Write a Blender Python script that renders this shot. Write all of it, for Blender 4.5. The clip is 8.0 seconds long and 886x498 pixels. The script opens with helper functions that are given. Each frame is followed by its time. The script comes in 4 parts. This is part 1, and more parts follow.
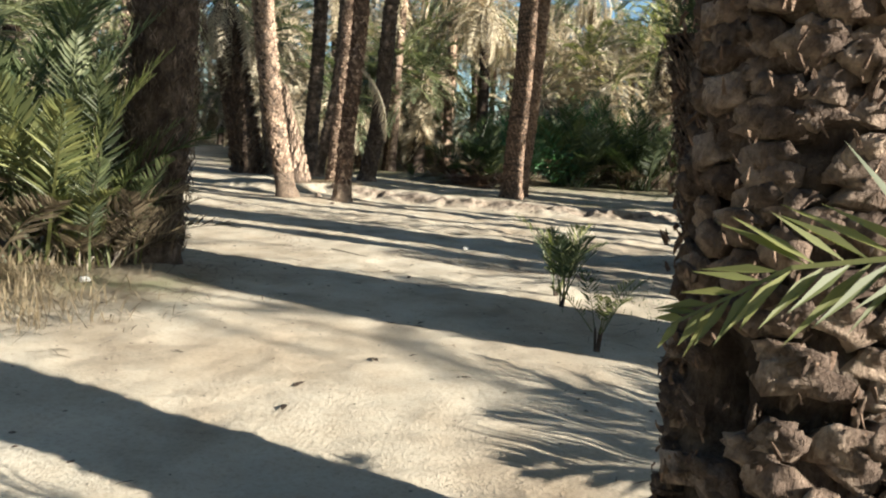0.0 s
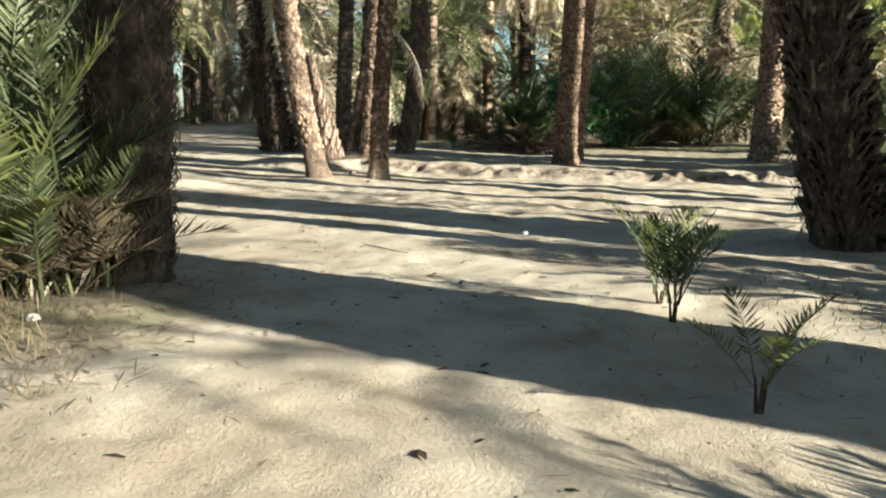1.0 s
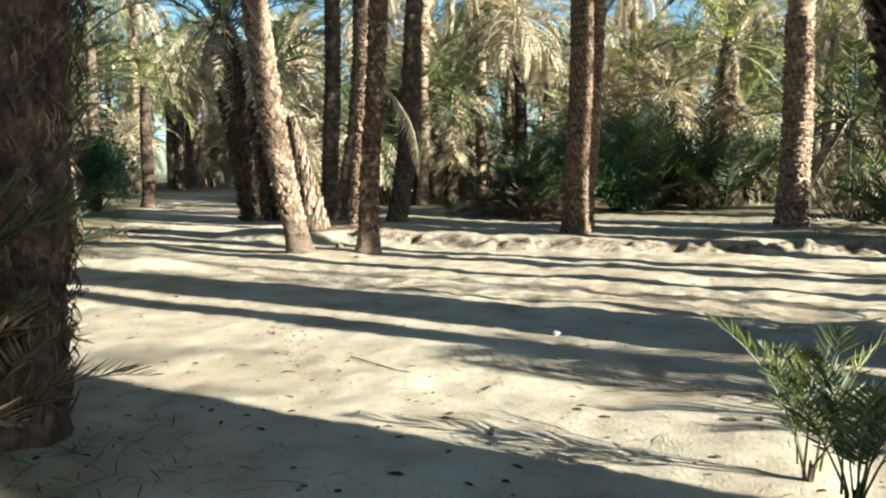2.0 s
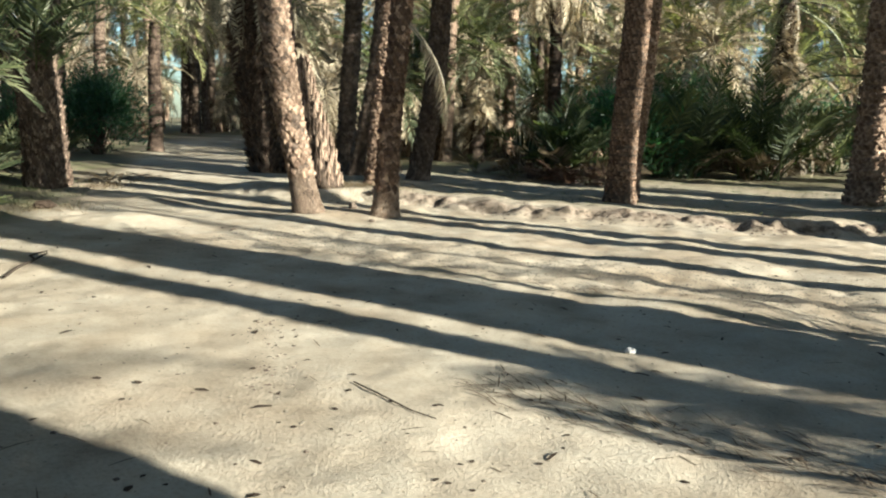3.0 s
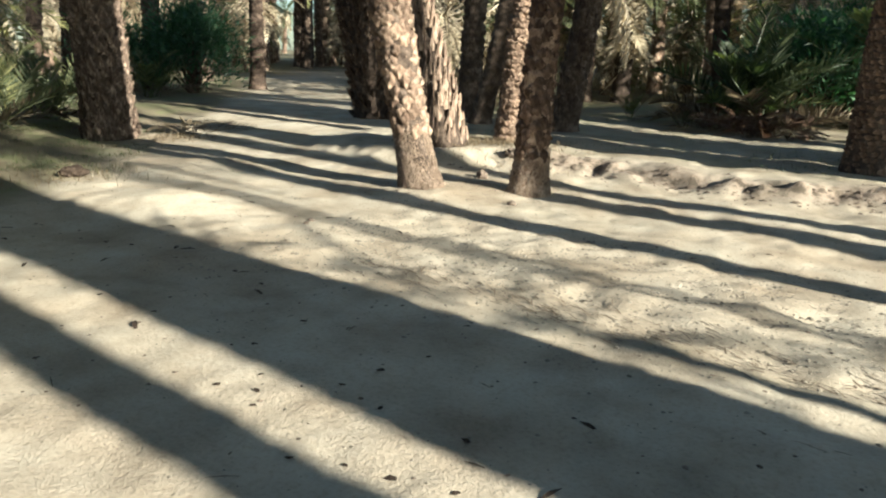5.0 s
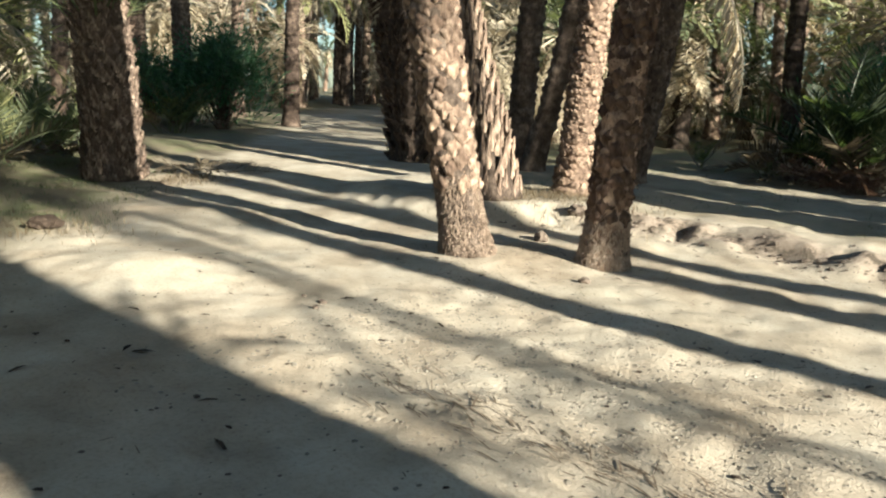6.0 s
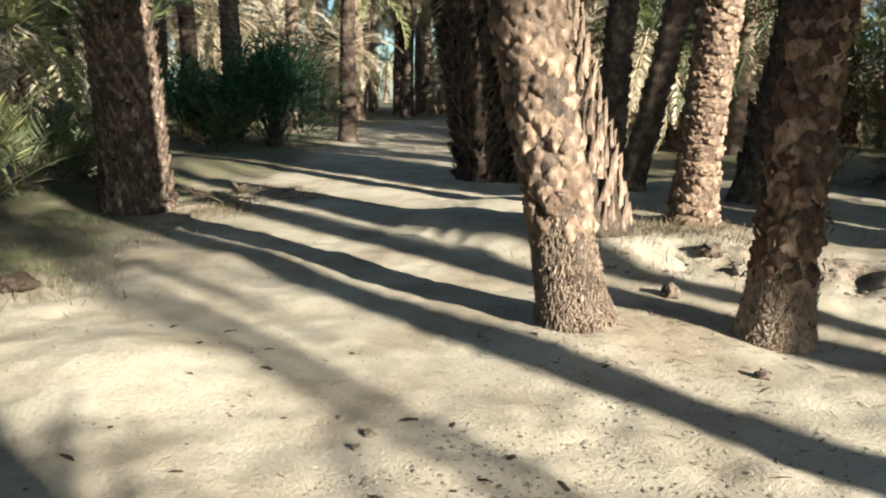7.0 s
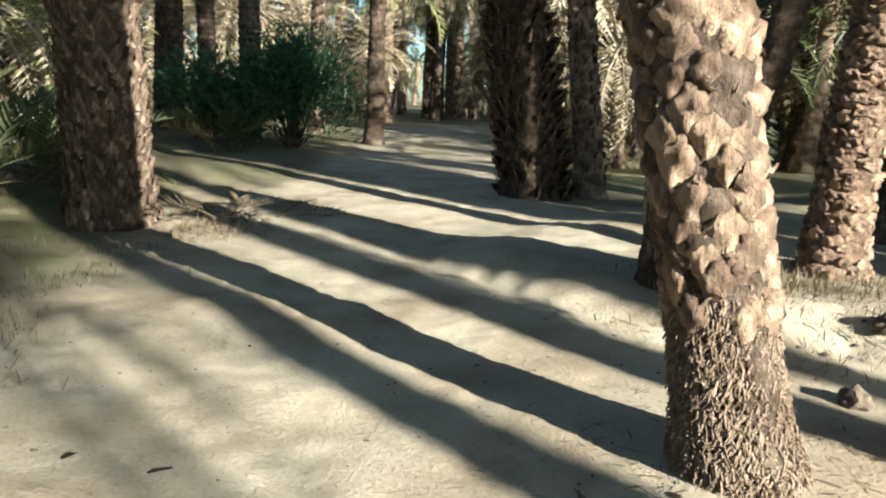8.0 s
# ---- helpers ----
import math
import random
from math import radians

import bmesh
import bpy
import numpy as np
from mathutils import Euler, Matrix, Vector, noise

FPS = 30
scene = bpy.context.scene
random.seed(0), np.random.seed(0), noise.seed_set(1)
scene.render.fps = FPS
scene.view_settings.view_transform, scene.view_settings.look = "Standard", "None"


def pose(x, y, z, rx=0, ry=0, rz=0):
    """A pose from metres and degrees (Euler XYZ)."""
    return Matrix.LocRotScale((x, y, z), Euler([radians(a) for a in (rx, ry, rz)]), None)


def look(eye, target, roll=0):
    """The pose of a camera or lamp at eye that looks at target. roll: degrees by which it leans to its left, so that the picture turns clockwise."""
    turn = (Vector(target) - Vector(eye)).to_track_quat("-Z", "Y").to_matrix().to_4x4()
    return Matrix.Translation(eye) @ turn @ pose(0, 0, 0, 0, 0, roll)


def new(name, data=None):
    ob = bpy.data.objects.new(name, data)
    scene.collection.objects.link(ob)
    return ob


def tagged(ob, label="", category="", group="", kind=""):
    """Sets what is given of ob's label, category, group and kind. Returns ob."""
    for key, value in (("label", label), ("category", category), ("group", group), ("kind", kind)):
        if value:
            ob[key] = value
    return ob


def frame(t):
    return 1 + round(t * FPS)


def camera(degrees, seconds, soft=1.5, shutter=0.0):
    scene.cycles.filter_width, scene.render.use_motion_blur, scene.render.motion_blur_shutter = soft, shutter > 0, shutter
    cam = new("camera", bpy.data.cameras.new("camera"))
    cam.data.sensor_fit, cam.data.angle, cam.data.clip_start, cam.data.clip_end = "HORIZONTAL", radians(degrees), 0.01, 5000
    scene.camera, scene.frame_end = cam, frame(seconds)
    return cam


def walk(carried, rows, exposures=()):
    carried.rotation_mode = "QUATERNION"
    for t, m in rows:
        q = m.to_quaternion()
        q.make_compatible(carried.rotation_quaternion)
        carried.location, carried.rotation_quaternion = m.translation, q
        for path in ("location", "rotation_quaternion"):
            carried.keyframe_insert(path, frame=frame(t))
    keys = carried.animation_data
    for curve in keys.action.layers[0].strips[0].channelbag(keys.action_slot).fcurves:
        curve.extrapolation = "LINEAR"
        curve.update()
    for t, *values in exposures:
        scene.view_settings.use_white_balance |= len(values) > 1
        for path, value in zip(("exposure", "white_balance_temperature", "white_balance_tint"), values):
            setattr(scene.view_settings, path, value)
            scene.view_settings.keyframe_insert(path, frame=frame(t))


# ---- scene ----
cam = camera(59.9, 8.0, soft=2.1)
METRES, EYE, TILT, LEAN, TURN = 16.129, 1.5, 0.0, 0.0, 23.5
ROWS = [
    (0.0, 0.0, 0.0, 0.0, 0.46, -7.18, -3.63),
    (0.5, -0.0032, 0.057, -0.0026, 2.77, -5.83, -1.72),
    (1.0, -0.0088, 0.1167, 0.0012, 3.33, -9.8, -0.3),
    (1.5, -0.0191, 0.184, 0.0063, 1.68, -6.03, -0.3),
    (1.7, -0.0223, 0.2071, 0.0065, 3.0, -5.01, 0.9),
    (2.8, -0.0396, 0.3343, 0.0077, 0.72, -7.51, -2.41),
    (3.0, -0.0428, 0.3574, 0.0079, 4.01, -8.69, -1.98),
    (3.5, -0.0566, 0.4227, 0.0111, 5.02, -10.14, -3.71),
    (4.0, -0.0685, 0.4829, 0.0105, 10.27, -12.75, -2.95),
    (4.2, -0.0748, 0.5064, 0.0108, 11.2, -13.85, -3.0),
    (5.3, -0.1093, 0.636, 0.0123, 12.99, -13.73, -1.58),
    (5.5, -0.1156, 0.6595, 0.0126, 13.03, -13.0, -2.27),
    (6.0, -0.136, 0.7154, 0.0088, 15.48, -11.1, -2.78),
    (6.5, -0.1623, 0.7842, 0.0096, 15.71, -12.71, -4.63),
    (7.0, -0.1865, 0.8409, 0.0082, 19.89, -10.59, -1.17),
    (7.5, -0.2138, 0.8996, 0.0073, 20.94, -10.93, -2.04),
    (8.0, -0.2448, 0.9588, 0.0053, 21.88, -10.38, -2.85),
]
walk(cam, [(t, pose(0, 0, EYE, TILT, LEAN, TURN) @ pose(METRES * x, METRES * y, METRES * z, 90 + pitch, roll, yaw)) for t, x, y, z, yaw, pitch, roll in ROWS],
     exposures=[(0.0, 2.28, 5620, 0), (1.0, 2.32, 5580, -4), (1.5, 2.56, 5540, -7), (3.5, 2.09, 5570, -4), (5.5, 2.29, 5550, -4), (6.5, 2.24, 5620, -2), (7.5, 2.12, 5570, -4), (8.0, 2.3, 5520, -6)])

# ---- light ----
SUN_EL, SUN_AZ = 20.0, 94.5          # degrees: height, and bearing clockwise from +y
world = bpy.data.worlds.new("sky")
scene.world = world
world.use_nodes = True
wn = world.node_tree.nodes
sky = wn.new("ShaderNodeTexSky")
sky.sky_type, sky.sun_disc = "NISHITA", False
sky.sun_elevation, sky.sun_rotation = radians(SUN_EL), radians(SUN_AZ)
sky.dust_density, sky.ozone_density = 0.9, 1.2
world.node_tree.links.new(sky.outputs[0], wn["Background"].inputs[0])
wn["Background"].inputs[1].default_value = 0.034
sun_data = bpy.data.lights.new("sun", "SUN")
sun_data.energy, sun_data.angle, sun_data.color = 5.0, radians(0.53), (1.0, 0.818, 0.66)
sun_way = Vector((math.cos(radians(SUN_EL)) * math.sin(radians(SUN_AZ)), math.cos(radians(SUN_EL)) * math.cos(radians(SUN_AZ)), math.sin(radians(SUN_EL))))
sun = new("sun", sun_data)
sun.matrix_world = look(sun_way * 60, (0, 0, 0))


# ---- materials ----
def shader(name, rough=0.8, spec=0.3):
    m = bpy.data.materials.new(name)
    m.use_nodes = True
    n, l = m.node_tree.nodes, m.node_tree.links
    b = n["Principled BSDF"]
    b.inputs["Roughness"].default_value = rough
    b.inputs["Specular IOR Level"].default_value = spec
    return m, n, l, b


def noise_node(n, l, scale, detail=4, rough=0.6, stretch=None, world_space=False):
    tc = n.new("ShaderNodeNewGeometry" if world_space else "ShaderNodeTexCoord")
    mp = n.new("ShaderNodeMapping")
    l.new(tc.outputs["Position" if world_space else "Object"], mp.inputs[0])
    if stretch:
        mp.inputs["Scale"].default_value = stretch
    t = n.new("ShaderNodeTexNoise")
    t.inputs["Scale"].default_value, t.inputs["Detail"].default_value, t.inputs["Roughness"].default_value = scale, detail, rough
    l.new(mp.outputs[0], t.inputs["Vector"])
    return t


def ramp(n, l, src, stops):
    r = n.new("ShaderNodeValToRGB")
    e = r.color_ramp.elements
    while len(e) < len(stops):
        e.new(0.5)
    for el, (p, c) in zip(e, stops):
        el.position, el.color = p, (*c, 1)
    l.new(src, r.inputs[0])
    return r


def mix(n, l, a, b, fac, mode="MIX"):
    m = n.new("ShaderNodeMix")
    m.data_type, m.blend_type = "RGBA", mode
    for sock, v in ((m.inputs[6], a), (m.inputs[7], b), (m.inputs[0], fac)):
        if hasattr(v, "links"):
            l.new(v, sock)
        elif isinstance(v, (int, float)):
            sock.default_value = v
        else:
            sock.default_value = (*v, 1)
    return m.outputs[2]


def bump(n, l, b, height, strength, distance):
    bp = n.new("ShaderNodeBump")
    bp.inputs["Strength"].default_value, bp.inputs["Distance"].default_value = strength, distance
    l.new(height, bp.inputs["Height"])
    l.new(bp.outputs[0], b.inputs["Normal"])
    return bp


def bark(name, dark, mid, light):
    m, n, l, b = shader(name, 0.9, 0.15)
    big = noise_node(n, l, 5.0, 5, 0.65)
    fib = noise_node(n, l, 30.0, 5, 0.72, (1.0, 1.0, 0.3))
    base = ramp(n, l, big.outputs[0], ((0.28, dark), (0.5, mid), (0.72, light)))
    info = n.new("ShaderNodeObjectInfo")
    geo = n.new("ShaderNodeNewGeometry")
    var = ramp(n, l, info.outputs["Random"], ((0.0, (0.62, 0.58, 0.55)), (0.5, (0.95, 0.93, 0.9)), (1.0, (1.25, 1.2, 1.12))))
    isl = ramp(n, l, geo.outputs["Random Per Island"], ((0.0, (0.75, 0.73, 0.7)), (1.0, (1.15, 1.12, 1.1))))
    fibc = ramp(n, l, fib.outputs[0], ((0.34, (0.45, 0.41, 0.39)), (0.5, (1.0, 0.98, 0.96)), (0.68, (1.35, 1.32, 1.3))))
    c = mix(n, l, base.outputs[0], var.outputs[0], 1.0, "MULTIPLY")
    c = mix(n, l, c, isl.outputs[0], 0.8, "MULTIPLY")
    c = mix(n, l, c, fibc.outputs[0], 0.8, "MULTIPLY")
    l.new(c, b.inputs["Base Color"])
    rough = noise_node(n, l, 60.0, 4, 0.75)
    hs = n.new("ShaderNodeMath")
    hs.operation = "MULTIPLY_ADD"
    l.new(rough.outputs[0], hs.inputs[0])
    hs.inputs[1].default_value = 0.6
    l.new(fib.outputs[0], hs.inputs[2])
    bump(n, l, b, hs.outputs[0], 0.95, 0.03)
    return m


def leaf(name, deep, fresh, through_c, amount, spread=((0.7, 0.74, 0.75), (1.6, 1.45, 1.15))):
    m, n, l, b = shader(name, 0.5, 0.35)
    geo = n.new("ShaderNodeNewGeometry")
    info = n.new("ShaderNodeObjectInfo")
    c1 = ramp(n, l, geo.outputs["Random Per Island"], ((0.0, deep), (1.0, fresh)))
    c2 = ramp(n, l, info.outputs["Random"], ((0.0, spread[0]), (0.5, (1.0, 1.0, 0.97)), (1.0, spread[1])))
    c = mix(n, l, c1.outputs[0], c2.outputs[0], 1.0, "MULTIPLY")
    blot = noise_node(n, l, 3.0, 3, 0.6)
    blc = ramp(n, l, blot.outputs[0], ((0.35, (0.75, 0.75, 0.75)), (0.7, (1.2, 1.2, 1.1))))
    c = mix(n, l, c, blc.outputs[0], 0.7, "MULTIPLY")
    l.new(c, b.inputs["Base Color"])
    tr = n.new("ShaderNodeBsdfTranslucent")
    tc = mix(n, l, c, through_c, 1.0, "MULTIPLY")
    l.new(tc, tr.inputs[0])
    ms = n.new("ShaderNodeMixShader")
    ms.inputs[0].default_value = amount
    l.new(b.outputs[0], ms.inputs[1])
    l.new(tr.outputs[0], ms.inputs[2])
    l.new(ms.outputs[0], n["Material Output"].inputs[0])
    return m


BARK = bark("palm_bark", (0.05, 0.037, 0.029), (0.24, 0.183, 0.142), (0.50, 0.41, 0.325))
BARK_DARK = bark("palm_bark_dark", (0.028, 0.022, 0.018), (0.08, 0.064, 0.052), (0.20, 0.165, 0.135))
BARK_RED = bark("palm_bark_reddish", (0.04, 0.028, 0.021), (0.19, 0.138, 0.104), (0.43, 0.335, 0.255))
UMBER = bark("palm_bark_umber", (0.028, 0.020, 0.016), (0.105, 0.078, 0.061), (0.36, 0.295, 0.235))
PALE_BARK = bark("palm_bark_bleached", (0.06, 0.046, 0.036), (0.28, 0.22, 0.175), (0.55, 0.455, 0.37))
# russet bark, darkened to put the trunk's shade into its leaf bases
RUSSET_SHADED = bark("palm_bark_russet_shaded", (0.03, 0.02, 0.016), (0.11, 0.078, 0.06), (0.24, 0.178, 0.138))
HUSK = bark("palm_bark_husky", (0.028, 0.02, 0.016), (0.15, 0.118, 0.096), (0.5, 0.42, 0.34))
FIBRE = bark("root_fibre", (0.24, 0.195, 0.155), (0.43, 0.36, 0.29), (0.58, 0.5, 0.415))
GREEN = leaf("palm_leaf_green", (0.030, 0.045, 0.024), (0.098, 0.116, 0.058), (1.5, 1.75, 0.85), 0.3)
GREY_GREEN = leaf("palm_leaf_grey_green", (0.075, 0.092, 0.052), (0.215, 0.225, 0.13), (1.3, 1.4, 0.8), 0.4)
FRESH = leaf("palm_leaf_fresh", (0.036, 0.048, 0.021), (0.125, 0.138, 0.062), (1.4, 1.55, 0.75), 0.35)
DEEP_GREEN = leaf("bush_leaf_deep_green", (0.026, 0.06, 0.032), (0.08, 0.155, 0.078), (1.4, 2.0, 1.0), 0.25)
DRY = leaf("palm_leaf_dry", (0.22, 0.185, 0.135), (0.54, 0.48, 0.37), (1.15, 1.05, 0.85), 0.35, ((0.65, 0.63, 0.62), (1.15, 1.12, 1.05)))
GRASS = leaf("grass_green", (0.045, 0.065, 0.024), (0.13, 0.135, 0.058), (1.3, 1.5, 0.7), 0.25)
STALK = leaf("palm_leaf_withered", (0.06, 0.046, 0.031), (0.2, 0.163, 0.11), (1.15, 1.05, 0.85), 0.25, ((0.65, 0.63, 0.62), (1.15, 1.12, 1.05)))
RUST = leaf("palm_stub_rusty", (0.06, 0.036, 0.026), (0.19, 0.12, 0.085), (1.1, 1.0, 0.85), 0.15, ((0.65, 0.63, 0.62), (1.15, 1.12, 1.05)))
STRAW = leaf("dry_grass", (0.10, 0.076, 0.046), (0.23, 0.18, 0.115), (1.2, 1.1, 0.8), 0.25)


def sand():
    m, n, l, b = shader("sandy_soil", 0.95, 0.1)
    wide = noise_node(n, l, 0.35, 5, 0.6, None, True)
    mid = noise_node(n, l, 1.5, 5, 0.6, None, True)
    fine = noise_node(n, l, 38.0, 4, 0.7, None, True)
    grain = noise_node(n, l, 260.0, 2, 0.6, None, True)
    base = ramp(n, l, mid.outputs[0], ((0.3, (0.243, 0.206, 0.153)), (0.5, (0.346, 0.307, 0.24)), (0.7, (0.408, 0.372, 0.3))))
    w = ramp(n, l, wide.outputs[0], ((0.35, (0.86, 0.80, 0.74)), (0.5, (1.0, 0.985, 0.965)), (0.65, (1.06, 1.06, 1.05))))
    c = mix(n, l, base.outputs[0], w.outputs[0], 1.0, "MULTIPLY")
    f = ramp(n, l, fine.outputs[0], ((0.28, (0.72, 0.70, 0.66)), (0.5, (1, 1, 1)), (0.75, (1.1, 1.1, 1.08))))
    c = mix(n, l, c, f.outputs[0], 0.75, "MULTIPLY")
    # away from the trodden path: brown litter and thin green growth
    att = n.new("ShaderNodeAttribute")
    att.attribute_name = "growth"
    patch = noise_node(n, l, 1.3, 6, 0.7, None, True)
    soil = ramp(n, l, patch.outputs[0], ((0.3, (0.10, 0.083, 0.056)), (0.5, (0.16, 0.14, 0.09)), (0.62, (0.14, 0.145, 0.075)), (0.8, (0.24, 0.21, 0.145))))
    add = n.new("ShaderNodeMath")
    add.operation, add.use_clamp = "MULTIPLY_ADD", True
    l.new(att.outputs["Fac"], add.inputs[0])
    add.inputs[1].default_value = 1.0
    brk = n.new("ShaderNodeMath")
    brk.operation = "MULTIPLY_ADD"
    l.new(patch.outputs[0], brk.inputs[0])
    brk.inputs[1].default_value, brk.inputs[2].default_value = 0.7, -0.35
    l.new(brk.outputs[0], add.inputs[2])
    gate = n.new("ShaderNodeMath")
    gate.operation = "MULTIPLY"
    l.new(add.outputs[0], gate.inputs[0])
    l.new(att.outputs["Fac"], gate.inputs[1])
    c = mix(n, l, c, soil.outputs[0], gate.outputs[0])
    # the broken bank: reddish earth, its holes' shade painted in as dark blotches
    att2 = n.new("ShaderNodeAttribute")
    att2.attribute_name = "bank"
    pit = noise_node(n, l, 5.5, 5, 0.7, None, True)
    pit_shade = ramp(n, l, pit.outputs[0], ((0.40, (0.045, 0.034, 0.025)), (0.50, (0.18, 0.142, 0.11)), (0.7, (0.27, 0.228, 0.18))))
    c = mix(n, l, c, pit_shade.outputs[0], att2.outputs["Fac"])
    l.new(c, b.inputs["Base Color"])
    s = n.new("ShaderNodeMath")
    s.operation = "MULTIPLY_ADD"
    l.new(grain.outputs[0], s.inputs[0])
    s.inputs[1].default_value = 0.25
    l.new(fine.outputs[0], s.inputs[2])
    tread = noise_node(n, l, 7.0, 4, 0.6, None, True)
    s2 = n.new("ShaderNodeMath")
    s2.operation = "MULTIPLY_ADD"
    l.new(tread.outputs[0], s2.inputs[0])
    s2.inputs[1].default_value = 0.7
    l.new(s.outputs[0], s2.inputs[2])
    bump(n, l, b, s2.outputs[0], 0.5, 0.024)
    return m


SAND = sand()


def earth(name, a, b_, rough=0.95):
    m, n, l, b = shader(name, rough, 0.1)
    t = noise_node(n, l, 14.0, 5, 0.65)
    info = n.new("ShaderNodeNewGeometry")
    c = ramp(n, l, t.outputs[0], ((0.3, a), (0.7, b_)))
    v = ramp(n, l, info.outputs["Random Per Island"], ((0.0, (0.7, 0.7, 0.7)), (1.0, (1.2, 1.2, 1.2))))
    l.new(mix(n, l, c.outputs[0], v.outputs[0], 1.0, "MULTIPLY"), b.inputs["Base Color"])
    bump(n, l, b, t.outputs[0], 0.6, 0.02)
    return m


CLOD = earth("dry_clod", (0.12, 0.104, 0.08), (0.215, 0.192, 0.152))
CLOD_BROWN = earth("brown_clod", (0.07, 0.054, 0.042), (0.16, 0.128, 0.10))
MUD = earth("dark_mud", (0.022, 0.016, 0.012), (0.062, 0.046, 0.034))
LITTER = earth("dry_litter", (0.06, 0.045, 0.032), (0.19, 0.15, 0.105))
TWIG = earth("dark_twig", (0.025, 0.02, 0.016), (0.06, 0.048, 0.038))


# ---- geometry helpers ----
def lattice(x, y, s, seed):
    """Smooth value noise of numpy arrays, -1 to 1."""
    x, y = np.asarray(x, float) / s + 57.3 * seed, np.asarray(y, float) / s - 31.7 * seed
    xi, yi = np.floor(x), np.floor(y)
    fx, fy = x - xi, y - yi
    fx, fy = fx * fx * (3 - 2 * fx), fy * fy * (3 - 2 * fy)

    def h(a, b):
        v = np.sin(a * 127.1 + b * 311.7 + seed * 17.7) * 43758.5453
        return (v - np.floor(v)) * 2 - 1
    return (h(xi, yi) * (1 - fx) + h(xi + 1, yi) * fx) * (1 - fy) + (h(xi, yi + 1) * (1 - fx) + h(xi + 1, yi + 1) * fx) * fy


def smooth(t):
    t = np.clip(t, 0, 1)
    return t * t * (3 - 2 * t)


def hump(x, y, cx, cy, rx, ry, h, turn=0.0):
    c, s = math.cos(radians(turn)), math.sin(radians(turn))
    dx, dy = x - cx, y - cy
    u, v = (dx * c + dy * s) / rx, (-dx * s + dy * c) / ry
    return h * np.exp(-(u * u + v * v))


PATH_LINE = [(4.0, -8.0), (0.0, 0.0), (-4.2, 6.8), (-8.2, 11.2), (-13.5, 16.5), (-18.5, 20.6), (-24.0, 26.0), (-31.5, 34.0), (-36.5, 40.5), (-38.0, 47.0), (-35.0, 56.0), (-28.0, 68.0), (-20.0, 95.0)]


def path_distance(x, y):
    x, y = np.asarray(x, float), np.asarray(y, float)
    best = np.full(np.broadcast(x, y).shape, 1e9)
    for (ax, ay), (bx, by) in zip(PATH_LINE, PATH_LINE[1:]):
        dx, dy = bx - ax, by - ay
        u = np.clip(((x - ax) * dx + (y - ay) * dy) / (dx * dx + dy * dy), 0, 1)
        best = np.minimum(best, np.hypot(x - ax - u * dx, y - ay - u * dy))
    return best


def bank_line(x):
    """The y of the low earth bank that bounds the open ground."""
    bx, by = (-16.0, -14.6, -13.2, -12.2, -11.3, -10.0, -8.5, -7.2, -5.7, -3.6, -2.4, 2.0), (18.6, 17.5, 17.15, 17.1, 17.75, 18.3, 18.15, 18.2, 18.55, 19.0, 19.9, 20.6)
    return np.interp(x, bx, by) + 0.10 * lattice(x, 0 * x, 0.7, 5)


def ground_z(x, y):
    x, y = np.asarray(x, float), np.asarray(y, float)
    r = np.hypot(x, y)
    z = 0.12 + 0.20 * smooth((y - bank_line(x) + 0.35) / 0.7) * smooth((x + 15.6) / 1.6) + 0.017 * np.maximum(0, np.minimum(r, 160) - 18)
    near = smooth((60 - r) / 30)
    d = path_distance(x, y)
    side = smooth((d - 1.3) / 1.5)
    z = z + near * (0.045 * lattice(x, y, 3.1, 1) * (0.4 + 0.6 * side) + 0.034 * lattice(x, y, 0.9, 2) * (0.5 + 0.5 * side)
                    + 0.02 * lattice(x, y, 0.28, 3) * (0.5 + 0.5 * side) + 0.008 * lattice(x, y, 0.12, 4))
    rows = smooth((x + 11.5) / 1.5) * smooth((y - 11.9) / 0.5) * smooth((15.2 - y) / 0.8)
    z = z + rows * (0.016 * lattice(x, y, 0.17, 8) + 0.02 * lattice(0.35 * x, y + 0.25 * x, 0.22, 9))
    # a step up along the path's left edge
    s = (-0.773 * (y - 16.5) + 0.634 * (x + 13.5)) * -1
    z = z + 0.09 * smooth((s - 1.15) / 0.6) * smooth((-13.6 - x) / 1.5) * smooth((y - 17.2) / 2) * smooth((x + 26) / 4) * smooth((24 - y) / 3)
    # the bank: lumpy, with a broken edge
    b = bank_line(x)
    z = z + (0.25 + 0.75 * smooth((x + 11.6) / 0.8)) * smooth((x + 15.4) / 0.8) * smooth((8 - x) / 4) * np.exp(-((y - b) / 0.25) ** 2) * (0.03 + 0.085 * lattice(x, y, 0.45, 6) + 0.095 * lattice(x, y, 0.19, 7))
    z = z + hump(x, y, -12.4, 13.02, 0.7, 0.55, 0.15, 35) - hump(x, y, -18.4, 15.9, 2.2, 1.4, 0.09) + hump(x, y, -14.6, 15.0, 1.2, 0.5, 0.06, 45)
    z = z + hump(x, y, -10.95, 15.6, 0.7, 0.7, 0.06) + hump(x, y, -6.2, 5.4, 1.3, 1.2, 0.10)
    z = z + hump(x, y, -12.0, 18.1, 1.2, 1.0, 0.07) + hump(x, y, -0.9, 11.4, 1.0, 1.0, 0.06)
    return z


def gz(x, y):
    return float(ground_z(np.array([x]), np.array([y]))[0])


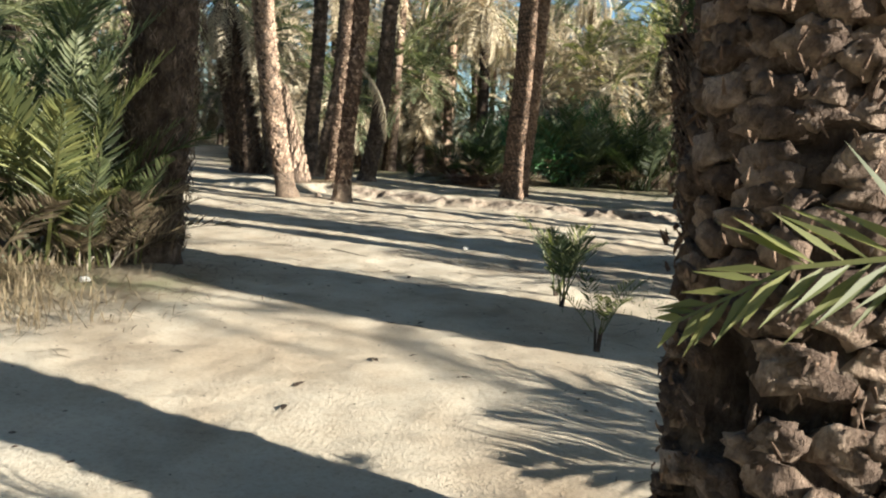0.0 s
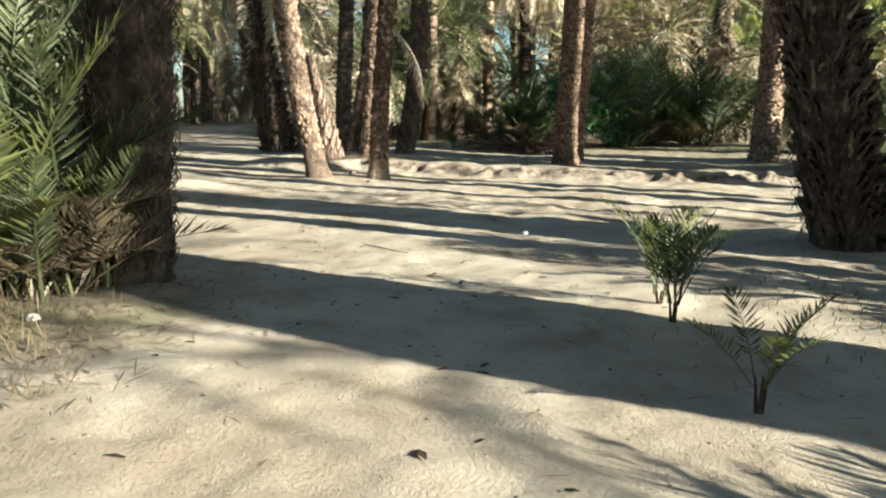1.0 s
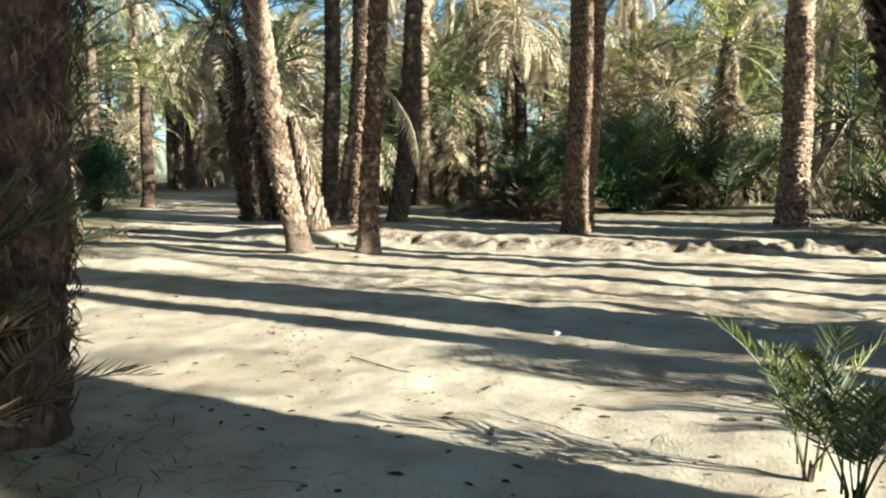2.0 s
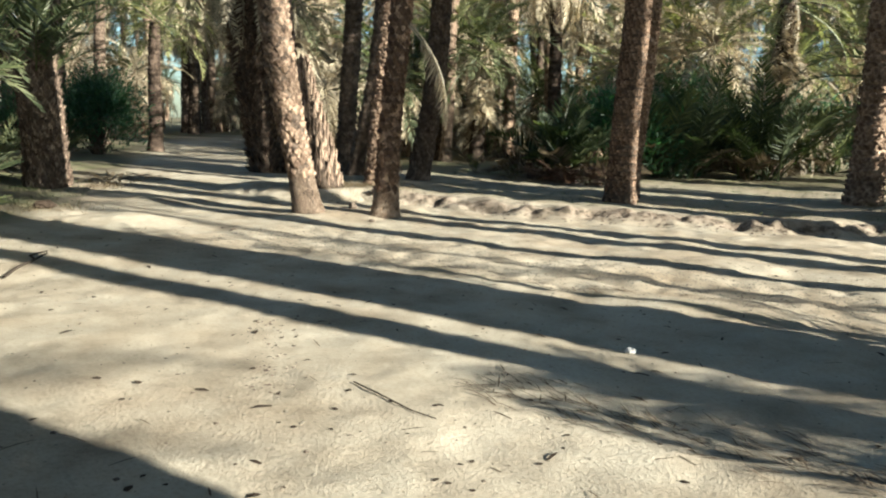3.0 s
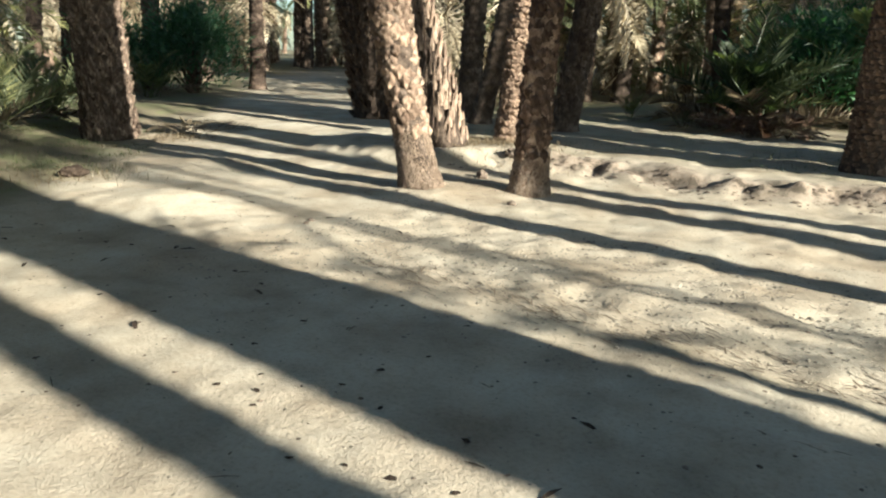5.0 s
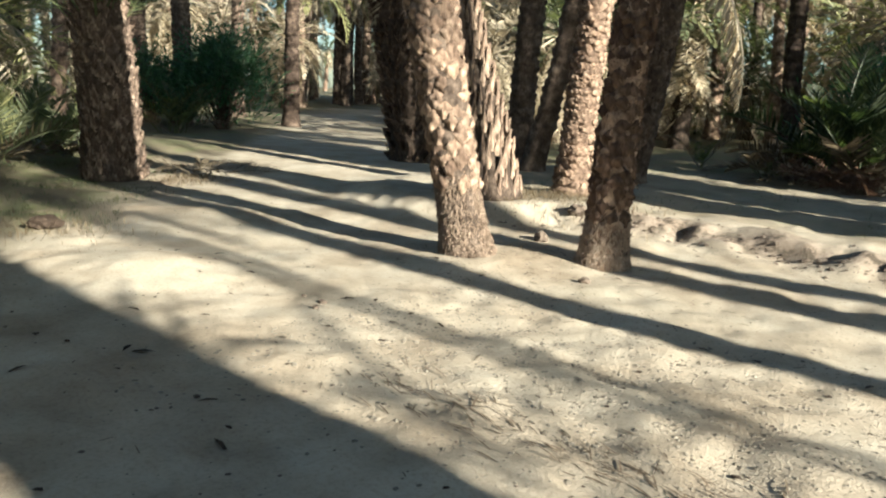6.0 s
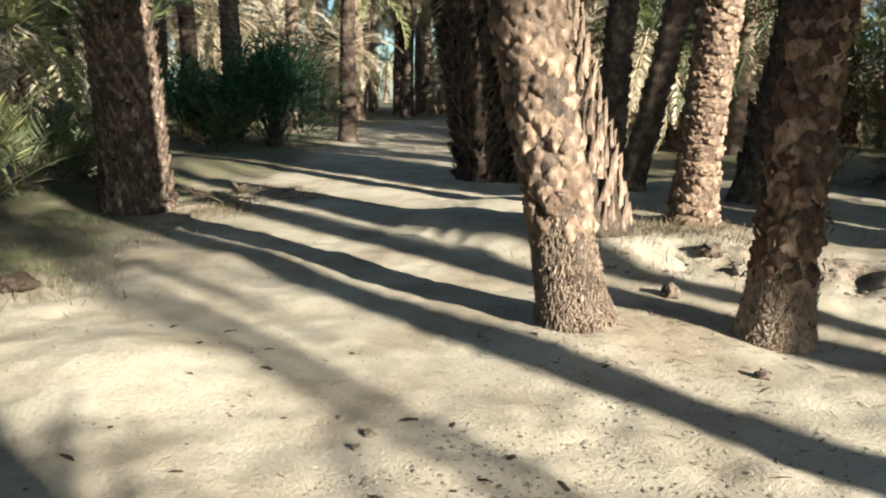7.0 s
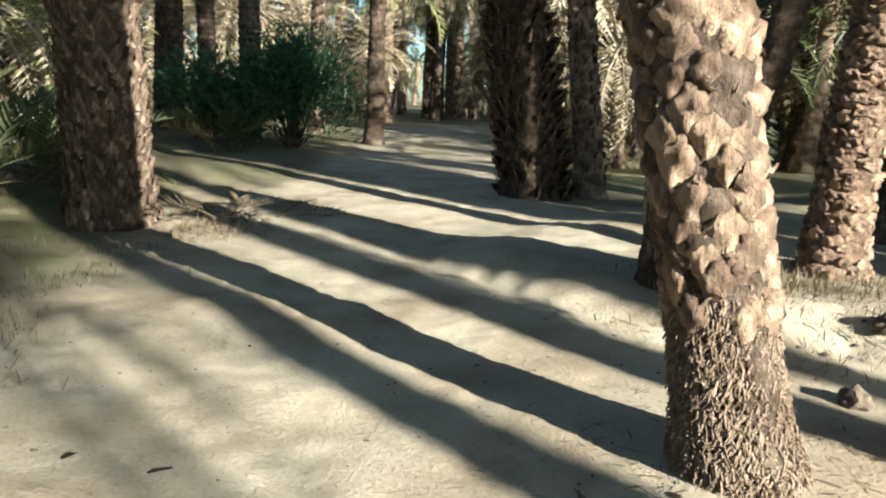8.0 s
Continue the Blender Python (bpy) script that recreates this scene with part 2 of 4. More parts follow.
def mesh_of(name, verts, faces, mats, smooth_faces=False):
    me = bpy.data.meshes.new(name)
    me.from_pydata([tuple(v) for v in verts] if not isinstance(verts, np.ndarray) else verts.tolist(), [], faces)
    for m in mats:
        me.materials.append(m)
    if smooth_faces:
        me.polygons.foreach_set("use_smooth", [True] * len(me.polygons))
    me.update()
    return me


def part(name, me, parent, m=None, label=""):
    ob = new(name, me)
    ob.parent = parent
    if m is not None:
        ob.matrix_basis = m
    if label:
        tagged(ob, label)
    return ob


def thing(name, m, label, category, group=""):
    ob = new(name)
    ob.matrix_basis = m
    ob.empty_display_size = 0.2
    return tagged(ob, label, category, group)


class Build:
    """Collects vertices and faces for one mesh."""

    def __init__(self):
        self.v, self.f = [], []

    def add(self, verts, faces):
        k = len(self.v)
        self.v.extend(verts)
        self.f.extend([tuple(i + k for i in f) for f in faces])

    def tube(self, pts, radii, n=5, cap=True):
        rings, k = [], len(self.v)
        for i, p in enumerate(pts):
            p = Vector(p)
            a = Vector(pts[min(i + 1, len(pts) - 1)]) - Vector(pts[max(i - 1, 0)])
            q = a.to_track_quat("Z", "Y")
            for j in range(n):
                t = 2 * math.pi * j / n
                self.v.append(tuple(p + q @ Vector((radii[i] * math.cos(t), radii[i] * math.sin(t), 0))))
        for i in range(len(pts) - 1):
            for j in range(n):
                a, b = k + i * n + j, k + i * n + (j + 1) % n
                self.f.append((a, b, b + n, a + n))
        if cap:
            self.f.append(tuple(k + (len(pts) - 1) * n + j for j in range(n)))

    def mesh(self, name, mats, smooth_faces=False):
        return mesh_of(name, self.v, self.f, mats, smooth_faces)


# ---- fronds ----
def frond_arrays(rng, length, pairs, leaflet, width, arch, rise=0.0, stalk=0.18, lift=0.6, curl=0.0, roll=0.0, sweep=0.55):
    """A feather frond that starts at the origin along +x and bends downwards by arch radians over its length. Returns vertices and faces."""
    seg = 9
    a = rise
    pts, ang = [np.zeros(3)], [a]
    for i in range(seg):
        a -= arch / seg * (0.4 + 1.2 * i / seg)
        step = length / seg
        pts.append(pts[-1] + np.array([step * math.cos(a), curl * step * (i / seg), step * math.sin(a)]))
        ang.append(a)
    pts = np.array(pts)
    v, f = [], []
    # midrib, three-sided
    for i, p in enumerate(pts):
        r = 0.022 * length / 2.2 * (1 - 0.85 * i / seg)
        up = np.array([-math.sin(ang[i]), 0, math.cos(ang[i])])
        v += [p + up * r, p + np.array([0, r, 0]) - up * r * 0.5, p + np.array([0, -r, 0]) - up * r * 0.5]
    for i in range(seg):
        for j in range(3):
            a0, b0 = 3 * i + j, 3 * i + (j + 1) % 3
            f.append((a0, b0, b0 + 3, a0 + 3))
    for k in range(pairs):
        for side in (-1, 1):
            u = stalk + (1 - stalk) * (k + rng.uniform(-0.35, 0.35) + 0.5) / pairs
            s = min(max(u, 0), 0.999) * seg
            i = int(s)
            p = pts[i] + (pts[i + 1] - pts[i]) * (s - i)
            t = (pts[i + 1] - pts[i]) / np.linalg.norm(pts[i + 1] - pts[i])
            up = np.array([-t[2], 0, t[0]])
            cr = np.cross(up, t)
            out = (cr * math.cos(roll) + up * math.sin(roll)) * side
            up = up * math.cos(roll) - cr * math.sin(roll)
            env = math.sin(math.pi * min(1, 0.18 + 0.80 * (u - stalk) / (1 - stalk))) ** 0.6
            ln = leaflet * env * rng.uniform(0.8, 1.15)
            fwd = sweep + 0.9 * ((u - stalk) / (1 - stalk)) ** 2 + rng.uniform(-0.15, 0.15)
            d = out + t * fwd + up * (lift + rng.uniform(-0.25, 0.25))
            d /= np.linalg.norm(d)
            w = np.cross(d, up + 0.3 * out)
            w /= np.linalg.norm(w) + 1e-9
            hw = width * rng.uniform(0.8, 1.2) / 2
            m = p + d * ln * 0.4
            tip = p + d * ln + np.array([0, 0, -0.10 * ln * rng.uniform(0, 1.5)])
            n = len(v)
            v += [p, m + w * hw, tip, m - w * hw]
            f.append((n, n + 1, n + 2, n + 3))
    return np.array(v), f


def frond_set(count, seed, **kw):
    out = []
    for i in range(count):
        rng = random.Random(seed * 100 + i)
        k = dict(kw)
        k["length"] *= rng.uniform(0.85, 1.15)
        k["arch"] *= rng.uniform(0.75, 1.3)
        k["curl"] = rng.uniform(-0.18, 0.18)
        out.append(frond_arrays(rng, **k))
    return out


def joined(name, items, mats):
    """One mesh of many (vertices, faces, pose)."""
    vs, fs, k = [], [], 0
    for v, f, m in items:
        a = np.array(m)
        vs.append(v @ a[:3, :3].T + a[:3, 3])
        fs.extend([tuple(i + k for i in q) for q in f])
        k += len(v)
    return mesh_of(name, np.concatenate(vs), fs, mats)


FRONDS = frond_set(5, 1, length=3.4, pairs=42, leaflet=0.42, width=0.045, arch=1.3, lift=0.45)
FAR_FRONDS = frond_set(4, 2, length=3.3, pairs=26, leaflet=0.44, width=0.075, arch=1.35, lift=0.4)
DEAD_FRONDS = frond_set(4, 3, length=2.9, pairs=26, leaflet=0.36, width=0.05, arch=1.0, lift=-0.2)
YOUNG_FRONDS = frond_set(6, 4, length=1.55, pairs=27, leaflet=0.34, width=0.034, arch=0.9, lift=0.55, stalk=0.25)
SHOOT_FRONDS = frond_set(5, 5, length=0.62, pairs=15, leaflet=0.17, width=0.017, arch=0.6, lift=0.5, stalk=0.25)
TALL_FRONDS = frond_set(6, 6, length=2.2, pairs=32, leaflet=0.40, width=0.036, arch=0.6, lift=0.4, stalk=0.2)
TALL_GREEN = [mesh_of("frond", v, f, [GREEN]) for v, f in TALL_FRONDS]
TALL_FRESH = [mesh_of("frond", v, f, [FRESH]) for v, f in TALL_FRONDS]
YOUNG_FRESH = [mesh_of("frond", v, f, [FRESH]) for v, f in YOUNG_FRONDS]
TALL_MESHES = [mesh_of("frond", v, f, [GREY_GREEN]) for v, f in TALL_FRONDS]
YOUNG_MESHES = [mesh_of("frond", v, f, [GREY_GREEN]) for v, f in YOUNG_FRONDS]
YOUNG_GREEN = [mesh_of("frond", v, f, [GREEN]) for v, f in YOUNG_FRONDS]
YOUNG_DRY = [mesh_of("dry_frond", v, f, [STALK]) for v, f in YOUNG_FRONDS[:3]]
SHOOT_GREEN = [mesh_of("frond", v, f, [GREEN]) for v, f in SHOOT_FRONDS]
SHOOT_MESHES = [mesh_of("frond", v, f, [FRESH]) for v, f in SHOOT_FRONDS]


def crown_items(fronds, rng, count, low, high, scale=1.0):
    """Fronds fanned round an upright axis; low, high: their first angle above the level, in degrees."""
    items = []
    for i in range(count):
        u = (i + 0.5) / count
        el = high + (low - high) * u + rng.uniform(-8, 8)
        az = i * 137.5 + rng.uniform(-12, 12)
        v, f = fronds[rng.randrange(len(fronds))]
        s = scale * rng.uniform(0.85, 1.12)
        items.append((v, f, pose(0, 0, 0.5 * (1 - u) * scale, 0, 0, az) @ pose(0.12, 0, 0, 0, -el, 0) @ pose(0, 0, 0, rng.uniform(-25, 25), 0, 0) @ Matrix.Scale(s, 4)))
    return items


CROWNS = [joined("crown", crown_items(FRONDS, random.Random(20 + i), 38, -12, 80), [GREEN]) for i in range(3)]
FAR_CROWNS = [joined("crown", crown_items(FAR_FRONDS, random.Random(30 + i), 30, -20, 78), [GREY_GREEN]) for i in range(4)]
UPRIGHT_CROWN = joined("crown", crown_items(FRONDS, random.Random(71), 26, 38, 84), [GREEN])
HANGING_SKIRT = joined("frond_skirt", crown_items(DEAD_FRONDS, random.Random(77), 46, -90, -72), [DRY])
PALE_CROWNS = [joined("crown", crown_items(FAR_FRONDS, random.Random(90 + i), 28, -35, 72), [DRY]) for i in range(3)]
SKIRTS = [joined("frond_skirt", crown_items(DEAD_FRONDS, random.Random(40 + i), 34, -82, -15), [DRY]) for i in range(4)]


# ---- trunks ----
def axis_at(z, lean, bow):
    """How far the trunk's axis stands off its foot at height z: it leans, and straightens with bow metres."""
    s = bow * (1 - np.exp(-z / bow)) if bow else z
    return lean[0] * s, lean[1] * s


def trunk_mesh(height, r0, r1, lean, flare, seed, mat, row=0.16, per=9, amp=0.05, bow=0.0, sides=30, root=0.5, swell=0.0, hollow=None):
    """A palm trunk from the origin upwards: rows of leaf-base lozenges pressed into its surface."""
    step = row / 4
    n = int(height / step) + 1
    z = np.linspace(-0.25, height, n)[:, None]
    t = np.linspace(0, 2 * math.pi, sides, endpoint=False)[None, :]
    zz = np.maximum(z, 0)
    r = r0 + (r1 - r0) * np.clip(zz / height, 0, 1) + flare * np.exp(-zz / 0.22) + flare * 0.4 * np.exp(-zz / 0.9) + swell * smooth(zz / 2.2)
    a = zz / row
    i = np.floor(a)
    f = a - i
    lobe = np.abs(np.sin((t * per / 2) + i * math.pi / 2))
    scale_rel = (f ** 1.3) * (0.35 + 0.65 * lobe) - 0.4
    fade = smooth((zz - root) / 0.3)
    rough = lattice(t * r0 * 8 + 0 * z, z * 6 + 0 * t, 1.0, seed) * 0.35 + lattice(t * r0 * 20 + 0 * z, z * 14 + 0 * t, 1.0, seed + 3) * 0.3
    r = r + amp * (scale_rel * fade + rough)
    if hollow:
        turn = (t - radians(hollow[0]) + math.pi) % (2 * math.pi) - math.pi
        r = r - 0.16 * np.exp(-(turn / radians(hollow[1])) ** 4 - ((zz - hollow[2]) / hollow[3]) ** 4)
    cx, cy = axis_at(zz, lean, bow)
    cx = cx + 0.02 * np.sin(zz * 1.3 + seed)
    cy = cy + 0.02 * np.cos(zz * 1.1 + seed)
    x, y = cx + r * np.cos(t), cy + r * np.sin(t)
    v = np.stack([x, y, z + 0 * t], -1).reshape(-1, 3)
    faces = []
    for k in range(n - 1):
        for j in range(sides):
            b = (j + 1) % sides
            faces.append((k * sides + j, k * sides + b, (k + 1) * sides + b, (k + 1) * sides + j))
    return mesh_of("trunk", v, faces, [mat], True)


def plate_mesh(seed, w, h, out, tip, mat, rag=1.0):
    """The stub of a cut leaf: broad where it wraps the trunk, narrowing upwards to a cut end that stands off. x outwards, z up."""
    rng = random.Random(seed)
    ny, nz = 4, 4
    v, f = [], []
    skew = rng.uniform(-0.2, 0.2) * w
    for k in range(nz + 1):
        u = k / nz
        ww = w * (0.55 + 0.45 * math.sin(math.pi * min(1, u * 1.7))) * (1 if u < 0.4 else 1 + (tip - 1) * (u - 0.4) / 0.6) / 2
        for j in range(ny + 1):
            q = 2 * j / ny - 1
            x = out * (u ** 1.4) + 0.22 * w * (1 - q * q) * (0.4 + 0.3 * (1 - u)) - 0.02 * (1 - u) - 0.02 * abs(q) + rag * rng.uniform(-0.05, 0.05) * w
            v.append((x, q * ww + skew * u + rag * rng.uniform(-0.05, 0.05) * w, h * (u - 0.45) + rag * rng.uniform(-0.05, 0.05) * h + (0.12 * h * (1 - q * q) if k == nz else 0)))
    for k in range(nz):
        for j in range(ny):
            a = k * (ny + 1) + j
            f.append((a, a + 1, a + ny + 2, a + ny + 1))
    top = [nz * (ny + 1) + j for j in range(ny + 1)]
    b0 = len(v)
    for j in range(ny + 1):
        x, y, z = v[top[j]]
        v.append((-0.07, y * 0.8, z - 0.2 * h))
    for j in range(ny):
        f.append((top[j], top[j + 1], b0 + j + 1, b0 + j))
    for e in (0, ny):
        f.append(tuple([k * (ny + 1) + e for k in range(nz + 1)] + [b0 + e]) if e else tuple([b0 + e] + [k * (ny + 1) + e for k in range(nz, -1, -1)]))
    return mesh_of("leaf_base", v, f, [mat], True)


def lump_mesh(seed, w, h, out, mat, cut=0.35, rough=0.16):
    """A knobbly stub: a dome standing off the trunk, its upper end cut across."""
    rng = random.Random(seed)
    v, f, seg, rings = [], [], 9, 5
    off = Vector((seed * 3.1, seed * 1.7, 0))
    for k in range(rings):
        th = math.pi / 2 * (1 - k / rings)
        for j in range(seg):
            a = 2 * math.pi * j / seg
            d = Vector((math.cos(th), math.cos(a) * math.sin(th), math.sin(a) * math.sin(th)))
            g = 1 + 2.2 * rough * noise.noise(d * 1.6 + off) + rough * noise.noise(d * 4.2 + off) + rng.uniform(-rough, rough) * 0.35
            z = h / 2 * d.z * g
            y = w / 2 * d.y * g * (1.1 - 0.35 * math.sin(a))
            x = out * d.x * g + out * 0.5 * max(0, math.sin(a)) * math.sin(th) - (0.05 if k == 0 else 0)
            v.append((x, y, min(z, h * cut + rng.uniform(-0.008, 0.008))))
    v.append((out * (1 + rng.uniform(-rough, rough)), 0, 0))
    for k in range(rings - 1):
        for j in range(seg):
            b = (j + 1) % seg
            f.append((k * seg + j, k * seg + b, (k + 1) * seg + b, (k + 1) * seg + j))
    k = (rings - 1) * seg
    for j in range(seg):
        f.append((k + j, k + (j + 1) % seg, len(v) - 1))
    return mesh_of("leaf_base", v, f, [mat], seed % 2 == 0)


def lozenge_mesh(seed, w, h, out, mat):
    """A broad rhombic leaf base pressed on the trunk: domed, its edges sunk into the seams, its upper lip proud. x outwards, z up."""
    rng = random.Random(seed)
    n, v, f = 6, [], []
    off = Vector((seed * 2.3, seed * 5.1, 0))
    for i in range(n + 1):
        for j in range(n + 1):
            a, b = 2 * i / n - 1, 2 * j / n - 1
            y, z = (a - b) / 2, (a + b) / 2
            edge = max(abs(a), abs(b))
            wob = noise.noise(Vector((y * 2.2, z * 2.2, 0)) + off)
            x = out * (1 - edge ** 3) * (0.75 + 0.55 * z) + (0.022 * wob + rng.uniform(-0.006, 0.006)) * (1 - edge ** 4) - 0.03 * edge ** 5
            v.append((x, w / 2 * y * (1.06 + 0.3 * wob) + 0.012 * rng.uniform(-1, 1), h / 2 * z * (1.06 + 0.28 * wob) + 0.012 * rng.uniform(-1, 1)))
    for i in range(n):
        for j in range(n):
            k = i * (n + 1) + j
            f.append((k, k + n + 1, k + n + 2, k + 1))
    return mesh_of("leaf_base", v, f, [mat], True)


BASES = {
    "lozenge": [lozenge_mesh(200 + i, 0.18, 0.225, 0.032 + 0.006 * (i % 4), BARK) for i in range(12)],
    "lozenge_brown": [lozenge_mesh(220 + i, 0.17, 0.21, 0.028 + 0.006 * (i % 4), RUSSET_SHADED) for i in range(12)],
    "knob": [lump_mesh(20 + i, 0.135, 0.12, 0.05, BARK, 0.36, 0.3) for i in range(9)],
    "chunk": [lump_mesh(30 + 2 * i, 0.15, 0.11, 0.05, HUSK, 0.34, 0.36) for i in range(9)],
    "slat": [plate_mesh(40 + i, 0.15, 0.42, 0.04, 0.4, PALE_BARK) for i in range(6)],
    "ring": [lump_mesh(80 + i, 0.13, 0.11, 0.04, BARK_RED, 0.4, 0.2) for i in range(6)],
    "shag": [plate_mesh(50 + i, 0.13, 0.36, 0.10, 0.25, UMBER) for i in range(6)],
    "dark": [plate_mesh(60 + i, 0.24, 0.28, 0.015, 0.5, BARK_DARK) for i in range(6)],
    "scale": [plate_mesh(110 + i, 0.22, 0.26, 0.03, 0.55, HUSK, 1.4) for i in range(8)],
    "brown": [plate_mesh(70 + i, 0.18, 0.24, 0.02, 0.4, UMBER, 1.6) for i in range(8)],
}


def set_bases(trunk, style, z0, z1, row, per, r0, r1, height, lean, flare, bow, seed, jitter=0.2, size=1.0, inset=0.02, tilt=0.0, skip=0.05, swell=0.0, gap=None, loose=1.0):
    """Leaf bases in rows, staggered, as parts of the trunk."""
    rng = random.Random(seed)
    rows = int((z1 - z0) / row)
    for i in range(rows):
        for j in range(per):
            if rng.random() < skip:
                continue
            z = z0 + (i + rng.uniform(-jitter, jitter)) * row
            r = r0 + (r1 - r0) * z / height + flare * math.exp(-z / 0.22) + flare * 0.4 * math.exp(-z / 0.9) - inset + swell * float(smooth(z / 2.2))
            a = 360 * (j + 0.5 * (i % 2) + rng.uniform(-jitter, jitter)) / per + i * 5
            if gap and abs((a - gap[0] + 180) % 360 - 180) < gap[2] and abs(z - gap[1]) < gap[3]:
                continue
            cx, cy = axis_at(z, lean, bow)
            m = pose(cx + 0.02 * math.sin(z * 1.3 + seed - 7), cy + 0.02 * math.cos(z * 1.1 + seed - 7), z, 0, 0, a) @ pose(r, 0, 0, loose * rng.uniform(-12, 12), tilt + loose * rng.uniform(-7, 7), loose * rng.uniform(-9, 9))
            m = m @ Matrix.Diagonal((size * rng.uniform(0.8, 1.25), size * rng.uniform(0.82, 1.18), size * rng.uniform(0.82, 1.18), 1))
            part("leaf_base", rng.choice(BASES[style]), trunk, m)


def palm(x, y, height, r0, r1, lean, label, crown=0, skirt=None, mat=BARK, flare=0.06, seed=1, turn=0.0, bases=None, group="palms of the grove", crown_scale=1.0, far=False, bow=0.0, pale=False, **kw):
    z = gz(x, y)
    tree = thing("date_palm", pose(x, y, z), label, "palm tree", group)
    trunk = part("trunk", trunk_mesh(height, r0, r1, lean, flare, seed, mat, bow=bow, **kw), tree)
    tx, ty = axis_at(height, lean, bow)
    top = Matrix.Translation((tx, ty, height - 0.05)) @ pose(0, 0, 0, 0, 0, turn) @ Matrix.Scale(crown_scale, 4)
    if crown is not None:
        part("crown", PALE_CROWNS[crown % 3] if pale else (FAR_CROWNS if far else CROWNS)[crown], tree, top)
    if skirt is not None:
        part("frond_skirt", SKIRTS[skirt], tree, top)
    for b in bases or ():
        style, z0, z1, row, per = b[:5]
        set_bases(trunk, style, z0, z1, row, per, r0, r1, height, lean, flare, bow, seed + 7, **(b[5] if len(b) > 5 else {}))
    return tree


# ---- ground ----
def axis(lo, hi, step, far):
    inner = list(np.arange(lo, hi + step / 2, step))
    out, s, left, right = [], step, [], []
    a, b = lo, inner[-1]
    while a > -far or b < far:
        s *= 1.14
        a, b = a - s, b + s
        left.insert(0, a)
        right.append(b)
    return np.array(left + inner + right)


def ground():
    xs, ys = axis(-20.0, 2.0, 0.055, 900), axis(0.0, 20.5, 0.055, 900)
    gx, gy = np.meshgrid(xs, ys)
    z = ground_z(gx, gy)
    v = np.stack([gx, gy, z], -1).reshape(-1, 3)
    nx, ny = len(xs), len(ys)
    i, j = np.meshgrid(np.arange(nx - 1), np.arange(ny - 1))
    a = (j * nx + i).ravel()
    faces = np.stack([a, a + 1, a + nx + 1, a + nx], -1)
    me = bpy.data.meshes.new("ground")
    me.vertices.add(len(v))
    me.vertices.foreach_set("co", v.ravel())
    me.loops.add(faces.size)
    me.loops.foreach_set("vertex_index", faces.ravel().astype(np.int32))
    me.polygons.add(len(faces))
    me.polygons.foreach_set("loop_start", np.arange(0, faces.size, 4, dtype=np.int32))
    me.polygons.foreach_set("loop_total", np.full(len(faces), 4, dtype=np.int32))
    me.polygons.foreach_set("use_smooth", np.ones(len(faces), dtype=bool))
    me.materials.append(SAND)
    d = path_distance(v[:, 0], v[:, 1])
    beyond = smooth((v[:, 1] - bank_line(v[:, 0]) - 0.1) / 0.8)
    leftside = smooth((d - 2.5) / 0.9) * smooth((-v[:, 0] - 0.6 * v[:, 1] - 5.2) / 2.0)
    farside = smooth((np.hypot(v[:, 0], v[:, 1]) - 24) / 4) * smooth((d - 1.5) / 0.6)
    rightside = 0.55 * smooth((v[:, 0] + 1.2) / 1.6) * smooth((v[:, 1] - 4) / 3)
    foot = 1.0 * np.exp(-(((v[:, 0] + 5.9) / 1.5) ** 2 + ((v[:, 1] - 4.9) / 1.2) ** 2) ** 2) + 0.5 * np.exp(-(((v[:, 0] + 8.9) / 0.8) ** 2 + ((v[:, 1] - 15.5) / 0.5) ** 2))
    foot = np.maximum(foot, 0.5 * np.exp(-((v[:, 1] + 0.0787 * v[:, 0] - 11.75) / 0.2) ** 2) * smooth((v[:, 0] + 9.0) / 2.0) * smooth((-2.0 - v[:, 0]) / 1.0))
    grow = np.clip(np.maximum.reduce([foot, 0.62 * beyond * smooth((d - 1.2) / 1.0), leftside, farside, rightside]), 0, 1)
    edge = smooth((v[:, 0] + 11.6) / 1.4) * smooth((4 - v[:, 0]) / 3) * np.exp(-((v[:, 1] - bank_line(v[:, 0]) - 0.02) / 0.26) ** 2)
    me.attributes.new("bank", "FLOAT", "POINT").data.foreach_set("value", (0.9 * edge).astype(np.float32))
    att = me.attributes.new("growth", "FLOAT", "POINT")
    att.data.foreach_set("value", grow.astype(np.float32))
    me.update()
    me.validate()
    return tagged(new("ground", me), "pale trodden sand with brown litter beside the path", "ground", kind="structure")


ground()


# ---- palms beside the path ----
K = palm(0.14, 2.32, 10.5, 0.285, 0.25, (-0.05, 0.0), "thick date palm with chunky sunlit leaf stubs", 0, mat=BARK_DARK, seed=11, sides=60, hollow=(-133, 14, 0.80, 0.15), bases=[("chunk", 0.0, 2.6, 0.08, 17, dict(jitter=0.5, skip=0.05, inset=0.0, tilt=-12.0, size=0.95, gap=(-133, 0.80, 20, 0.17))), ("shag", 0.1, 2.5, 0.16, 12, dict(jitter=0.5, skip=0.35, inset=-0.01, tilt=6.0, size=0.45, gap=(-133, 0.80, 22, 0.2)))])
A = palm(-6.05, 6.05, 9.5, 0.32, 0.25, (0.05, 0.06), "date palm with a dark shaggy trunk beside a clump", 1, mat=BARK_DARK, seed=12, bases=[("dark", 0.1, 4.0, 0.15, 9, dict(jitter=0.35)), ("slat", 0.1, 1.15, 0.16, 10, dict(tilt=9.0, jitter=0.45, skip=0.45, size=0.6))])
